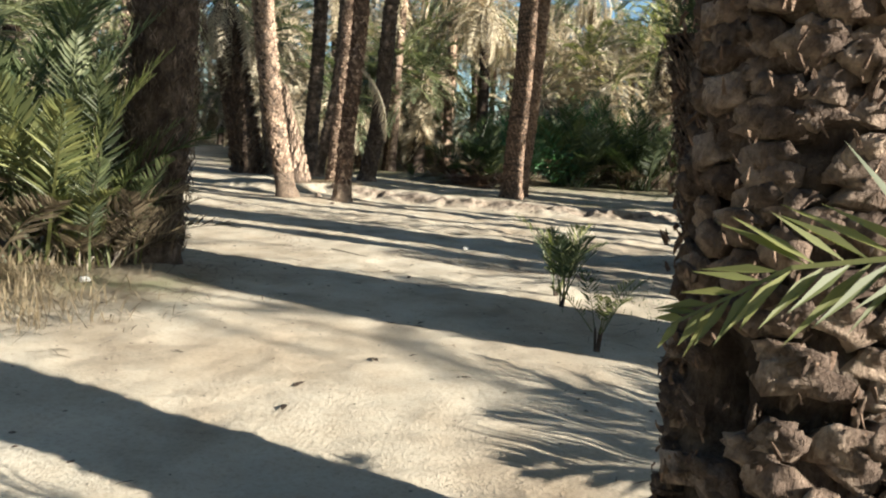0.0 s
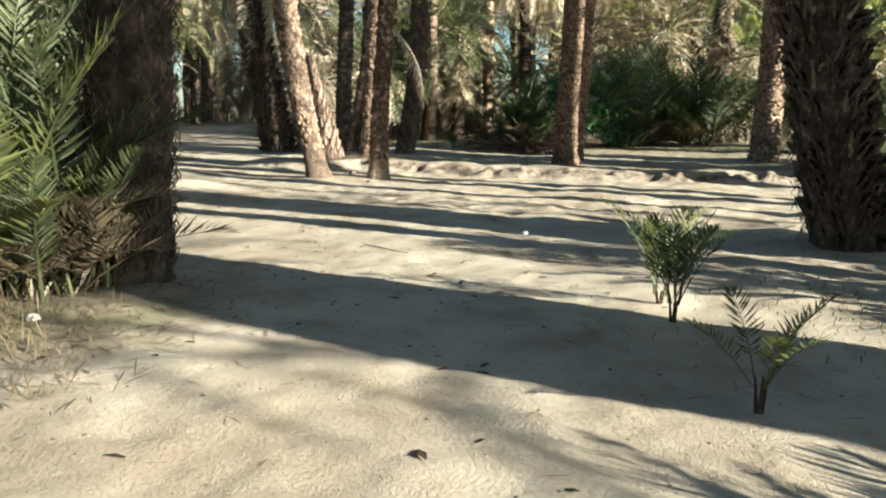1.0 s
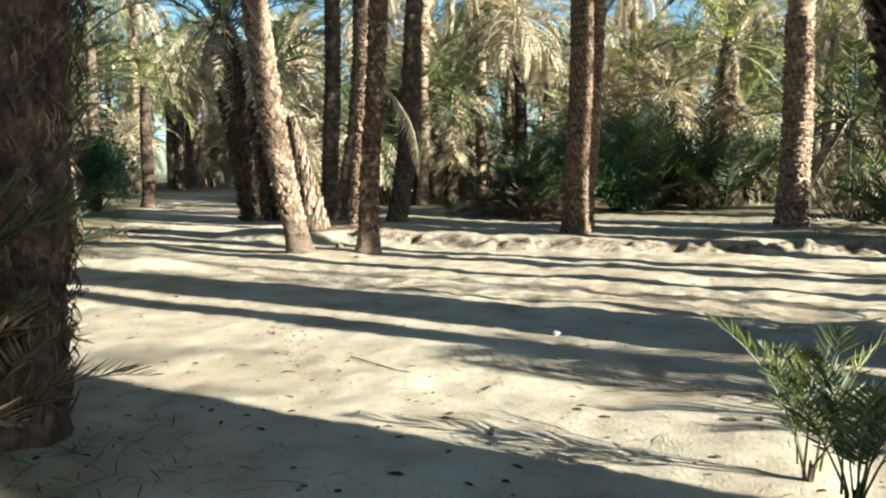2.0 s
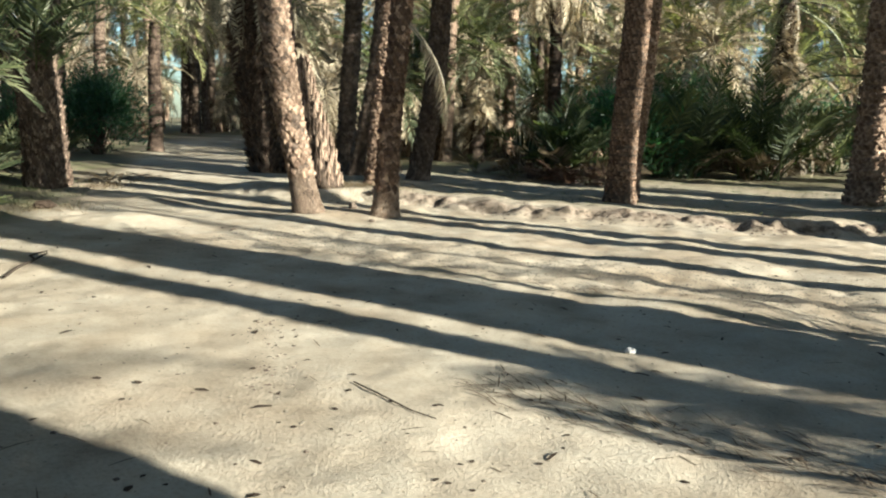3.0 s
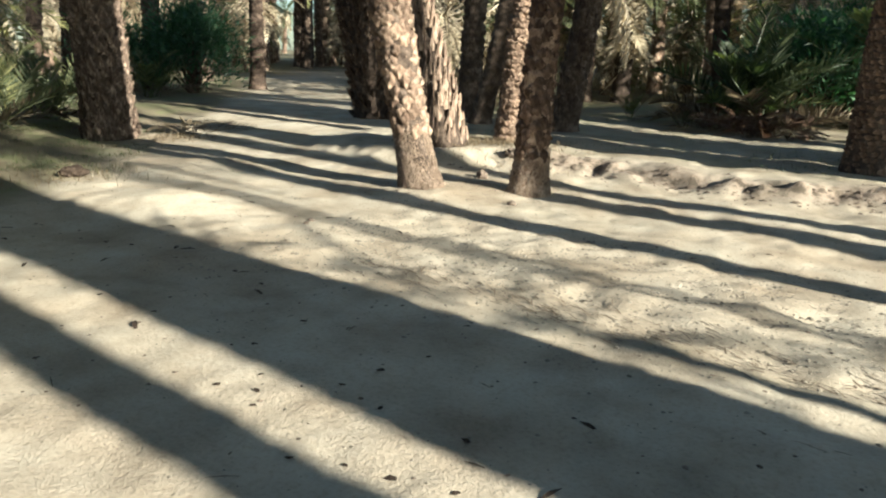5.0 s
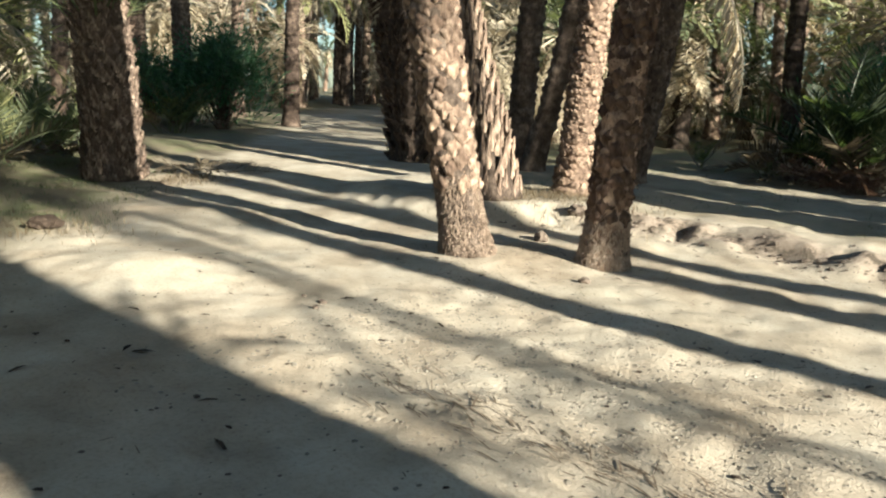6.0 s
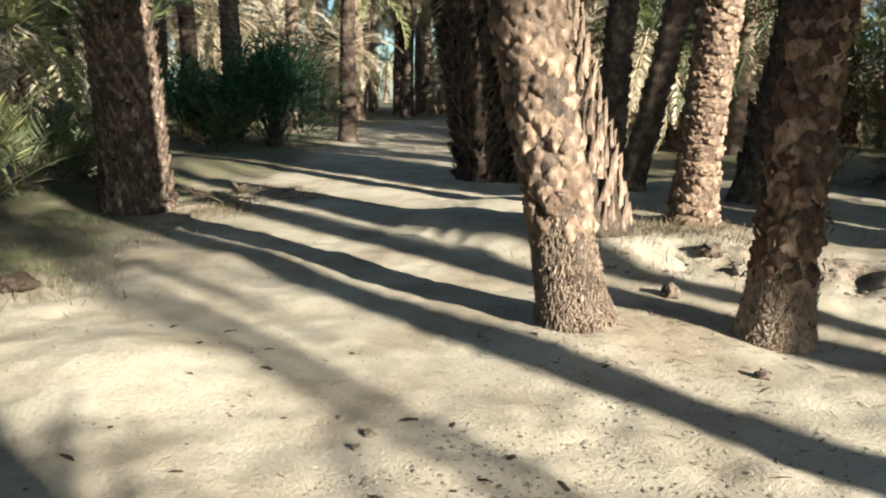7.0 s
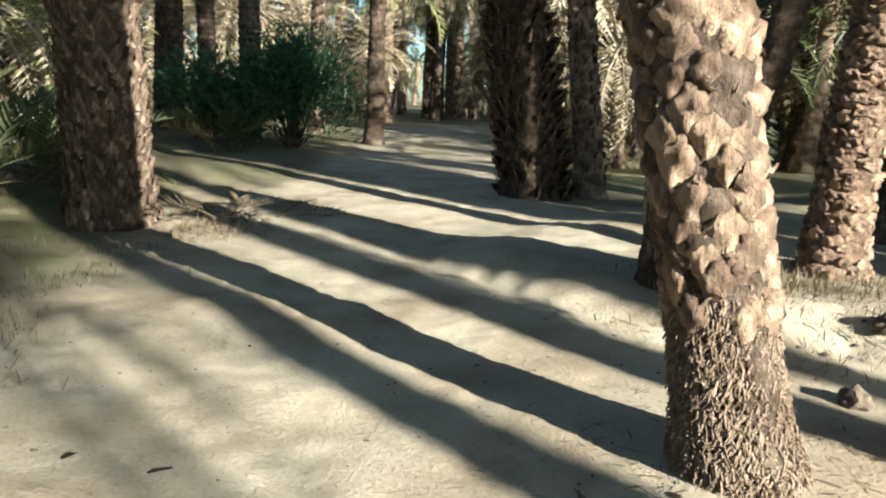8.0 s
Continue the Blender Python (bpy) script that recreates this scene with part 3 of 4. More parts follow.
J = palm(-0.66, 11.05, 3.1, 0.34, 0.33, (-0.24, 0.0), "short leaning date palm with a thick shaggy trunk", None, mat=BARK_DARK, seed=13, flare=0.03, bow=6.0, bases=[("shag", 0.05, 3.1, 0.15, 13, dict(tilt=14.0, jitter=0.4)), ("slat", 0.4, 3.0, 0.24, 9, dict(tilt=15.0, jitter=0.5, skip=0.45, size=0.7, inset=-0.02))])
C = palm(-11.0, 15.62, 10.5, 0.165, 0.16, (-0.20, -0.10), "sunlit date palm with broad rhombic leaf bases and fibrous foot", 1, mat=BARK_DARK, seed=14, bow=8.0, swell=0.055, bases=[("lozenge", 0.66, 5.4, 0.112, 8, dict(skip=0.05, swell=0.055, jitter=0.22, tilt=-4.0, inset=-0.008, loose=1.2))])
E = palm(-9.95, 16.40, 11.0, 0.165, 0.155, (0.05, 0.02), "shaded date palm with overlapping brown leaf bases", 2, seed=15, bases=[("lozenge_brown", 0.5, 5.0, 0.105, 7, dict(jitter=0.24, skip=0.05, inset=-0.005, tilt=-4.0, loose=1.2))])
palm(-11.85, 19.12, 10.5, 0.19, 0.18, (0.04, 0.02), "date palm with round sunlit leaf stubs", 0, seed=16, bases=[("knob", 0.0, 5.0, 0.082, 12, dict(jitter=0.35, skip=0.08))])
palm(-13.9, 21.3, 9.0, 0.19, 0.17, (0.36, -0.10), "leaning dark date palm behind another", 1, mat=BARK_DARK, seed=35, bow=3.5)
palm(-12.20, 21.60, 10.0, 0.25, 0.22, (0.16, 0.06), "leaning date palm with a dark trunk", 1, mat=BARK_DARK, seed=17, bow=4.0, bases=[("dark", 0.3, 4.6, 0.19, 8)])
M = palm(-18.36, 15.99, 3.3, 0.41, 0.39, (-0.03, -0.05), "thick short date palm lit along one side", None, seed=18, mat=BARK_DARK, bases=[("scale", 0.1, 3.3, 0.15, 15, dict(jitter=0.3, inset=0.0))])
B = palm(-16.90, 21.60, 5.6, 0.46, 0.38, (-0.13, -0.10), "stout shaggy date palm beside the path bend", None, 1, mat=BARK_DARK, seed=19, bases=[("shag", 0.05, 5.0, 0.19, 14, dict(tilt=16.0, jitter=0.4))])
palm(-16.80, 22.90, 10.0, 0.22, 0.2, (-0.09, -0.07), "slim date palm behind a stout one", 1, seed=20, bases=[("brown", 0.2, 4.0, 0.18, 7)])
palm(-15.00, 22.50, 11.0, 0.25, 0.22, (0.03, 0.01), "dark straight date palm", 2, mat=BARK_DARK, seed=21)
palm(-6.80, 20.10, 10.5, 0.25, 0.21, (0.02, 0.0), "date palm with a finely ringed trunk beside the bank", 0, seed=22, mat=BARK_DARK, bases=[("ring", 0.05, 5.6, 0.075, 15, dict(size=0.85))])
palm(-6.95, 21.20, 10.5, 0.22, 0.19, (0.05, 0.02), "slim date palm close behind another", 1, seed=23, row=0.10, per=13, amp=0.06, bases=[("ring", 0.05, 5.6, 0.095, 12)])
palm(-2.50, 23.50, 10.0, 0.32, 0.26, (0.01, 0.0), "date palm with a ringed sunlit trunk", 2, seed=24, bases=[("knob", 0.1, 5.0, 0.12, 13)])
palm(-27.20, 27.00, 5.0, 0.26, 0.21, (0.01, 0.01), "small date palm at the path's edge", 1, seed=25, mat=BARK_DARK, far=True, crown_scale=0.8)
palm(-45.0, 46.0, 8.0, 0.36, 0.3, (0.0, 0.0), "distant dark date palm beside the path", 0, 0, seed=26, mat=BARK_DARK, far=True)
palm(-45.7, 49.2, 8.0, 0.32, 0.28, (0.0, 0.0), "distant dark date palm beside the path", 2, 1, seed=27, mat=BARK_DARK, far=True)
palm(-33.0, 23.6, 9.0, 0.45, 0.36, (0.0, 0.0), "thick dark date palm among shrubs", 1, 2, seed=28, mat=BARK_DARK, far=True)
palm(-33.0, 24.9, 9.0, 0.30, 0.25, (0.0, -0.02), "dark date palm among shrubs", 3, seed=29, mat=BARK_DARK, far=True)
palm(-28.5, 23.7, 9.0, 0.30, 0.25, (0.01, 0.0), "dark date palm rising from a dense shrub", 2, seed=30, mat=BARK_DARK, far=True)
palm(-32.0, 28.4, 9.0, 0.25, 0.21, (0.0, 0.01), "slim dark date palm", 0, seed=31, mat=BARK_DARK, far=True)


def root_mat(tree, r, top, count, seed, lean, bow):
    """The fringe of short aerial roots round a palm's foot."""
    rng = random.Random(seed)
    b = Build()
    for i in range(count):
        z = top * rng.random() ** 1.2
        a = rng.uniform(0, 2 * math.pi)
        rr = r + 0.06 * math.exp(-z / 0.2) + 0.025 * math.exp(-z / 0.9) - 0.01
        cx, cy = axis_at(z, lean, bow)
        o = np.array([math.cos(a), math.sin(a), 0])
        p = np.array([cx, cy, z]) + o * rr
        ln = rng.uniform(0.025, 0.085)
        side = np.array([-o[1], o[0], 0]) * rng.uniform(-0.6, 0.6)
        q = p + (o * 0.7 + side * 0.5 + np.array([0, 0, rng.uniform(-0.6, 0.5)])) * ln * 0.55
        e = q + (o * 0.3 + side + np.array([0, 0, rng.uniform(-1.0, -0.1)])) * ln * 0.6
        w = rng.uniform(0.003, 0.0085)
        b.tube([p, q, e], [w, w * 0.85, w * 0.3], 3)
    part("root_mat", b.mesh("root_mat", [FIBRE]), tree, label="pale fibrous mat of short roots")["kind"] = "stuff"


part("crown", UPRIGHT_CROWN, M, pose(-0.1, -0.2, 3.05))
part("crown", UPRIGHT_CROWN, J, pose(-0.58, 0, 2.95, 0, 0, 30) @ Matrix.Scale(0.36, 4))
part("crown", UPRIGHT_CROWN, B, pose(-0.72, -0.55, 5.3, 0, 0, 100))
root_mat(C, 0.18, 0.74, 9500, 3, (-0.20, -0.10), 8.0)
root_mat(E, 0.17, 0.5, 4500, 4, (0.05, 0.02), 0)


def low_fronds(tree, lean, bow, z, count, seed, low, high, scale):
    """Upright fronds that stand out from the trunk at height z."""
    rng = random.Random(seed)
    cx, cy = axis_at(z, lean, bow)
    for i in range(count):
        u = (i + 0.5) / count
        m = pose(cx, cy, z + rng.uniform(-0.3, 0.3), 0, 0, i * 137.5) @ pose(0.28, 0, 0, 0, -(high + (low - high) * u), 0) @ Matrix.Scale(scale * rng.uniform(0.8, 1.1), 4)
        part("frond", rng.choice(TALL_GREEN), tree, m)


low_fronds(J, (-0.24, 0.0), 6.0, 2.95, 12, 3, 62, 90, 0.5)
low_fronds(M, (-0.03, -0.05), 0, 2.45, 16, 4, 30, 72, 1.0)


def hanging_frond(tree, z, az, seed, length=2.0):
    """A dead frond, bent over and hanging beside the trunk."""
    rng = random.Random(seed)
    v, f = frond_arrays(rng, length, 30, 0.34, 0.03, 0.95, rise=-0.75, stalk=0.2, lift=-0.7, sweep=0.9)
    part("dry_frond", mesh_of("dry_frond", v, f, [DRY]), tree, pose(0.05 * z, 0.02 * z, z, 0, 0, az) @ pose(0.14, 0, 0), "bleached dead frond hanging from the trunk")


hanging_frond(E, 3.25, 6, 5, 1.95)
hanging_frond(E, 3.3, 14, 6, 1.75)


def fibre_coat(tree, r0, r1, lean, bow, z0, z1, count, seed, size=0.09, mat=FIBRE):
    """Loose curled fibres and splinters between the leaf stubs."""
    rng = random.Random(seed)
    b = Build()
    for i in range(count):
        z = rng.uniform(z0, z1)
        a = rng.uniform(0, 2 * math.pi)
        rr = r0 + (r1 - r0) * z / 10 + rng.uniform(0.0, 0.05)
        cx, cy = axis_at(z, lean, bow)
        o = np.array([math.cos(a), math.sin(a), 0])
        side = np.array([-o[1], o[0], 0]) * rng.uniform(-0.7, 0.7)
        p = np.array([cx, cy, z]) + o * rr
        ln = size * rng.uniform(0.4, 1.5)
        up = rng.choice((-1, 1, 1))
        q = p + (o * 0.35 + side * 0.6 + np.array([0, 0, 0.6 * up])) * ln * 0.5
        e = q + (o * rng.uniform(-0.1, 0.5) + side + np.array([0, 0, 0.7 * up])) * ln * 0.5
        w = rng.uniform(0.003, 0.009)
        b.tube([p, q, e], [w, w * 0.9, w * 0.3], 3)
    part("loose_fibre", b.mesh("loose_fibre", [mat]), tree, label="loose curled palm fibre")["kind"] = "stuff"


fibre_coat(K, 0.33, 0.29, (-0.05, 0.0), 0, 0.1, 2.6, 1100, 5, 0.045, BARK_RED)
fibre_coat(J, 0.40, 0.38, (-0.24, 0.0), 6.0, 0.1, 3.0, 1100, 6, 0.16, UMBER)
fibre_coat(A, 0.34, 0.30, (0.05, 0.06), 0, 0.1, 3.6, 2200, 7, 0.13, HUSK)
fibre_coat(M, 0.46, 0.40, (-0.03, -0.05), 0, 0.1, 3.2, 900, 8, 0.08, UMBER)
fibre_coat(B, 0.50, 0.42, (-0.13, -0.10), 0, 0.1, 4.6, 900, 9, 0.16, UMBER)
fibre_coat(C, 0.19, 0.22, (-0.20, -0.10), 8.0, 0.6, 4.5, 420, 15, 0.045, BARK)
fibre_coat(E, 0.21, 0.20, (0.05, 0.02), 0, 0.1, 4.0, 500, 10, 0.06, UMBER)


def stump(x, y, h, r):
    """A short cone of a palm with upright pointed leaf stubs."""
    t = thing("palm_stump", pose(x, y, gz(x, y)), "pale conical palm stump with upright pointed leaf stubs", "palm stump")
    lean = (-0.15, -0.10)
    core = part("core", trunk_mesh(h, r * 0.82, 0.08, lean, 0.04, 5, BARK_DARK, sides=20), t)
    rng = random.Random(4)
    for i in range(22):
        z = h * i / 22
        rad = r * 0.85 + (0.10 - r * 0.85) * z / h
        n = max(6, int(12 * rad / r))
        for j in range(n):
            a = 360 * (j + 0.5 * (i % 2) + rng.uniform(-0.2, 0.2)) / n
            m = pose(lean[0] * z, lean[1] * z, z + 0.1, 0, 0, a) @ pose(rad - 0.01, 0, 0, rng.uniform(-6, 6), rng.uniform(-17, -4), rng.uniform(-10, 10)) @ Matrix.Diagonal((0.8, rng.uniform(0.5, 0.8), rng.uniform(0.6, 0.95), 1))
            part("leaf_base", rng.choice(BASES["slat"]), core, m)


stump(-12.34, 17.85, 2.4, 0.48)

# unseen palms added to the sunward side, so their trunks stripe the ground with shade
for k, (x, y, h, r) in enumerate([(4.0, 0.93, 12.0, 0.27), (3.0, 6.22, 14.0, 0.44), (5.5, 5.23, 14.5, 0.5), (3.2, 13.84, 14.5, 0.22),
                                  (4.2, 15.30, 15.0, 0.27), (5.2, 15.98, 14.5, 0.22), (5.0, 19.85, 12.0, 0.35), (3.8, 18.75, 11.0, 0.42), (6.0, 21.0, 11.0, 0.34), (2.0, 22.6, 8.5, 0.28), (4.6, 26.5, 6.5, 0.3), (7.5, 30.5, 8.0, 0.3)]):
    palm(x, y, h, r, r * 0.85, (0.0, 0.0), "unseen tall date palm casting shade from the sunward side", k % 3, seed=60 + k, turn=k * 50, flare=0.03)


palm(5.0, 10.04, 14.5, 0.40, 0.36, (0.0, 0.0), "unseen tall thick date palm casting shade from the sunward side", 2, seed=68, flare=0.03)
palm(2.6, 10.80, 14.5, 0.40, 0.36, (0.0, 0.0), "unseen tall thick date palm casting shade from the sunward side", 1, seed=66, flare=0.03)
palm(4.2, 9.11, 15.0, 0.21, 0.20, (0.0, 0.0), "unseen tall slim date palm casting shade from the sunward side", 2, seed=67, flare=0.03)


# unseen young palms, added to dapple the ground with frond shade
SPARSE = [joined("crown", crown_items(FRONDS, random.Random(50 + i), 12, -10, 70), [GREEN]) for i in range(3)]
for k, (x, y, h, size) in enumerate([(3.5, 11.45, 3.9, 0.5), (15.0, 4.15, 7.6, 0.8), (10.0, 4.45, 4.6, 0.7)]):
    t = palm(x, y, h, 0.09, 0.07, (0.0, 0.0), "unseen slender young date palm with few fronds, casting shade from the sunward side", None, seed=80 + k, flare=0.02, group="", sides=10)
    part("crown", SPARSE[k % 3], t, pose(0, 0, h - 0.05, 0, 0, 70 * k) @ Matrix.Scale(size, 4))


# unseen crowns, added to darken the clumps behind the bank and the far path
for k, (x, y, h) in enumerate([(7.0, 25.9, 6.6), (10.5, 26.6, 8.0)]):
    palm(x, y, h, 0.26, 0.22, (0.0, 0.0), "unseen date palm on the sunward side, its broad crown casting shade", k % 3, seed=140 + k, turn=55 * k)
for k, (x, y, h) in enumerate([(4.5, 20.4, 6.2), (6.5, 20.0, 9.6), (5.5, 20.7, 7.9), (5.0, 23.6, 8.0)]):
    palm(x, y, h, 0.24, 0.2, (0.0, 0.0), "unseen date palm on the sunward side, its dense crown casting shade", k % 3, seed=95 + k, turn=40 * k, crown_scale=0.62)
# unseen slender palms, added so that their crowns shade the ground beside the path
palm(10.5, 12.1, 10.6, 0.06, 0.055, (0.0, 0.0), "unseen slender tall date palm casting crown shade from the sunward side", 1, seed=91, flare=0.02, crown_scale=0.6)
palm(12.0, 11.8, 10.2, 0.06, 0.055, (0.0, 0.0), "unseen slender tall date palm casting crown shade from the sunward side", 0, seed=90, flare=0.02, crown_scale=0.55)


# ---- the grove behind ----
def far_palm(x, y, h, r, k, rng):
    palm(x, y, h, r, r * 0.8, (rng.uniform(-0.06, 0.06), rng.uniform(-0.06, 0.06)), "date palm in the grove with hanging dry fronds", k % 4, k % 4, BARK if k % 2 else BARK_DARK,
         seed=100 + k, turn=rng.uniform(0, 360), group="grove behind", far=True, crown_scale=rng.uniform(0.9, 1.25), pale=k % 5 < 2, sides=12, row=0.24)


rng = random.Random(7)
for k, (x, y, h) in enumerate([(-20.0, 28.5, 2.4), (-22.0, 34.5, 2.2), (-26.0, 17.0, 2.4), (-13.0, 8.6, 2.2), (-16.0, 10.0, 3.2), (-18.6, 11.6, 2.4), (-15.0, 7.2, 5.5), (-20.5, 12.6, 6.0), (-12.2, 6.6, 2.0),
                               (-46.0, 41.5, 3.4), (-49.0, 45.5, 3.0), (-45.0, 54.0, 2.6), (-41.0, 58.0, 3.2), (-19.5, 40.5, 2.2), (-16.8, 42.0, 2.6), (-14.3, 43.5, 2.2), (-22.5, 43.0, 3.0), (-26.5, 46.0, 2.4), (-11.5, 45.0, 2.8), (-35.0, 47.0, 4.5), (-43.5, 52.0, 4.0), (-31.5, 42.0, 2.6), (-52.0, 60.0, 2.0), (-56.0, 61.0, 4.0), (-49.0, 60.0, 3.4), (-60.0, 72.0, 6.0), (-57.0, 75.0, 6.5), (-58.0, 62.0, 14.0), (-53.0, 67.0, 13.0), (-62.0, 67.0, 15.0), (-49.0, 69.0, 14.0), (-46.0, 61.0, 12.0), (-64.0, 59.0, 14.0),
                                (-1.0, 30.5, 2.4), (1.0, 36.0, 3.0)]):
    far_palm(x, y, h, 0.24, 300 + k, rng)
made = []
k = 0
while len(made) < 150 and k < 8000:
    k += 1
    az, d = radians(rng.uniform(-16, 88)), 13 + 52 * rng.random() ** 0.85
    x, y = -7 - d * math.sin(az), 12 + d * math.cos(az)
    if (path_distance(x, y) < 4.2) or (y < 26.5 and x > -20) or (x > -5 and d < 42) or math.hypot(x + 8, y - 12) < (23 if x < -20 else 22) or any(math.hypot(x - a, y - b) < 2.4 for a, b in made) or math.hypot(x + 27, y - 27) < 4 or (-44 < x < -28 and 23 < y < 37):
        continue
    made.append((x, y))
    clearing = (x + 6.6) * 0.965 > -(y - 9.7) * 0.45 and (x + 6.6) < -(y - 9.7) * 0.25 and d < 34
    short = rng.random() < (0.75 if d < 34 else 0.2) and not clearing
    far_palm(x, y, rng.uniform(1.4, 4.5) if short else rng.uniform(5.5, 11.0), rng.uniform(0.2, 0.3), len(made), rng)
for k, (x, y, h, size) in enumerate([(-16.2, 33.5, 4.2, 1.2), (-5.2, 33.5, 5.6, 1.1), (-17.5, 33.0, 4.6, 1.1), (-9.5, 38.0, 5.0, 1.2)]):
    t = palm(x, y, h, 0.3, 0.26, (0.02, 0.0), "date palm wrapped in hanging dry fronds", k % 4, seed=330 + k, mat=BARK_DARK, far=True, group="grove behind", sides=12, row=0.24)
    part("frond_skirt", HANGING_SKIRT, t, pose(0.02 * h, 0, h - 0.05, 0, 0, 80 * k) @ Matrix.Scale(size, 4))
for k, (x, y, h) in enumerate([(-41.5, 27.0, 3.6), (-39.5, 30.2, 4.4), (-40.5, 33.8, 3.8), (-43.5, 30.5, 5.4), (-44.5, 36.5, 5.0), (-44.0, 24.5, 5.2), (-39.0, 36.6, 3.4)]):
    t = palm(x, y, h, 0.26, 0.22, (0.0, 0.0), "date palm with bleached fronds hanging in the sun", k, k % 4, seed=360 + k, turn=70 * k, far=True, pale=True, group="grove behind", sides=12, row=0.24)
    part("frond_skirt", HANGING_SKIRT, t, pose(0, 0, h - 0.05, 0, 0, 60 * k) @ Matrix.Scale(1.1, 4))
# taller palms far behind, which close the view
for k in range(44):
    az, d = radians(-20 + 90 * (k + rng.random()) / 44), rng.uniform(72, 110)
    far_palm(-7 - d * math.sin(az), 12 + d * math.cos(az), rng.uniform(2.5, 6) if k % 2 else rng.uniform(11, 17), 0.3, 400 + k, rng)
for k in range(36):
    az, d = radians(-14 + 74 * (k + rng.random()) / 36), rng.uniform(40, 62)
    x, y = -7 - d * math.sin(az), 12 + d * math.cos(az)
    if path_distance(x, y) > 3.4:
        far_palm(x, y, rng.uniform(8.5, 12), 0.27, 500 + k, rng)
# largely unseen grove round about, behind and beside the walker, added to block skylight
for i in range(40):
    x, y = rng.uniform(-34, 14), rng.uniform(-26, -5)
    if i > 28:
        x, y = rng.uniform(-40, -14), rng.uniform(-6, 10)
    if path_distance(x, y) < 3 or (x > -16 and y > -5):
        continue
    far_palm(x, y, rng.uniform(6, 10), rng.uniform(0.22, 0.3), i, rng)


# ---- low palms and shrubs ----
def clump(name, x, y, count, scale, label, meshes, seed, low=5, high=80, dry=0, spread=0.15, category="palm shrub", group="", stem=0.0, withered=None):
    """A stemless young palm: fronds fanned from the ground."""
    rng = random.Random(seed)
    t = thing(name, pose(x, y, gz(x, y)), label, category, group)
    if stem:
        b = Build()
        for i in range(5):
            a = 1.3 * i
            b.tube([(0.012 * math.cos(a), 0.012 * math.sin(a), -0.03), (0.02 * math.cos(a), 0.02 * math.sin(a), stem * 0.6), (0.03 * math.cos(a), 0.03 * math.sin(a), stem + 0.05)], [0.011, 0.009, 0.005], 5)
        part("stem", b.mesh("stem", [BARK_DARK]), t)
    for i in range(count + dry):
        u = (i + 0.5) / (count + dry)
        el = high + (low - high) * u + rng.uniform(-8, 8)
        a, s = i * 137.5 + rng.uniform(-20, 20), scale * rng.uniform(0.75, 1.15)
        m = pose(rng.uniform(-spread, spread), rng.uniform(-spread, spread), 0.02 + stem, 0, 0, a) @ pose(0.03, 0, 0, 0, -el, 0) @ pose(0, 0, 0, rng.uniform(-40, 40), 0, 0) @ Matrix.Scale(s, 4)
        is_dry = i >= count
        part("dry_frond" if is_dry else "frond", rng.choice((withered or YOUNG_DRY) if is_dry else meshes), t, m)
    return t


YOUNG_RUST = [mesh_of("dry_frond", v, f, [RUST]) for v, f in YOUNG_FRONDS[:3]]


def shrub(x, y, rx, ry, h, leaves, seed, label):
    """A dense leafy shrub: stems, and narrow leaves in uneven tufts."""
    rng = random.Random(seed)
    t = thing("shrub", pose(x, y, gz(x, y)), label, "shrub")
    stems, lv = Build(), Build()
    tufts = []
    for i in range(44):
        a, u = rng.uniform(0, 2 * math.pi), rng.random() ** 0.6
        e = Vector((rx * u * math.cos(a), ry * u * math.sin(a), h * (0.25 + 0.75 * (1 - u * u) * rng.uniform(0.6, 1.1))))
        stems.tube([(e.x * 0.15, e.y * 0.15, 0), (e.x * 0.5, e.y * 0.5, e.z * 0.5), tuple(e)], [0.035, 0.02, 0.008], 4)
        tufts.append(e)
    for i in range(leaves):
        c = tufts[rng.randrange(len(tufts))]
        s = 0.105 * (rx + h)
        p = c + Vector((rng.gauss(0, s), rng.gauss(0, s), rng.gauss(0, s * 0.8)))
        if p.z < 0.05:
            p.z = rng.uniform(0.05, 0.4)
        d = Vector((p.x * 0.5 + rng.uniform(-1, 1), p.y * 0.5 + rng.uniform(-1, 1), rng.uniform(-0.2, 1.4))).normalized()
        w = d.cross(Vector((rng.uniform(-1, 1), rng.uniform(-1, 1), rng.uniform(-1, 1)))).normalized() * rng.uniform(0.015, 0.03)
        ln = rng.uniform(0.14, 0.34)
        lv.add([tuple(p), tuple(p + d * ln * 0.45 + w), tuple(p + d * ln), tuple(p + d * ln * 0.45 - w)], [(0, 1, 2, 3)])
    part("branchwork", stems.mesh("branchwork", [BARK_DARK]), t)
    part("foliage", lv.mesh("foliage", [DEEP_GREEN]), t)


clump("young_palm", -6.42, 5.2, 34, 1.0, "dense young palm clump with upright green fronds", TALL_MESHES[:2] + TALL_FRESH[:4], 1, 48, 88, 5, 0.4)
clump("young_palm", -6.15, 5.4, 4, 0.45, "dry stubby palm shoots at a dark trunk's foot", YOUNG_MESHES, 21, 35, 85, 22, 0.35)
clump("young_palm", -7.5, 4.9, 26, 1.05, "grey-green young palm clump beside a dark trunk", TALL_MESHES[:2] + TALL_FRESH, 2, 38, 88, 6, 0.4)
clump("young_palm", -8.6, 6.4, 30, 1.25, "dense dark young palm clump behind a trunk", TALL_GREEN, 31, 30, 88, 4, 0.5)
clump("young_palm", -10.2, 6.3, 30, 1.35, "dense dark young palm clump behind a trunk", TALL_GREEN, 32, 30, 88, 4, 0.5)
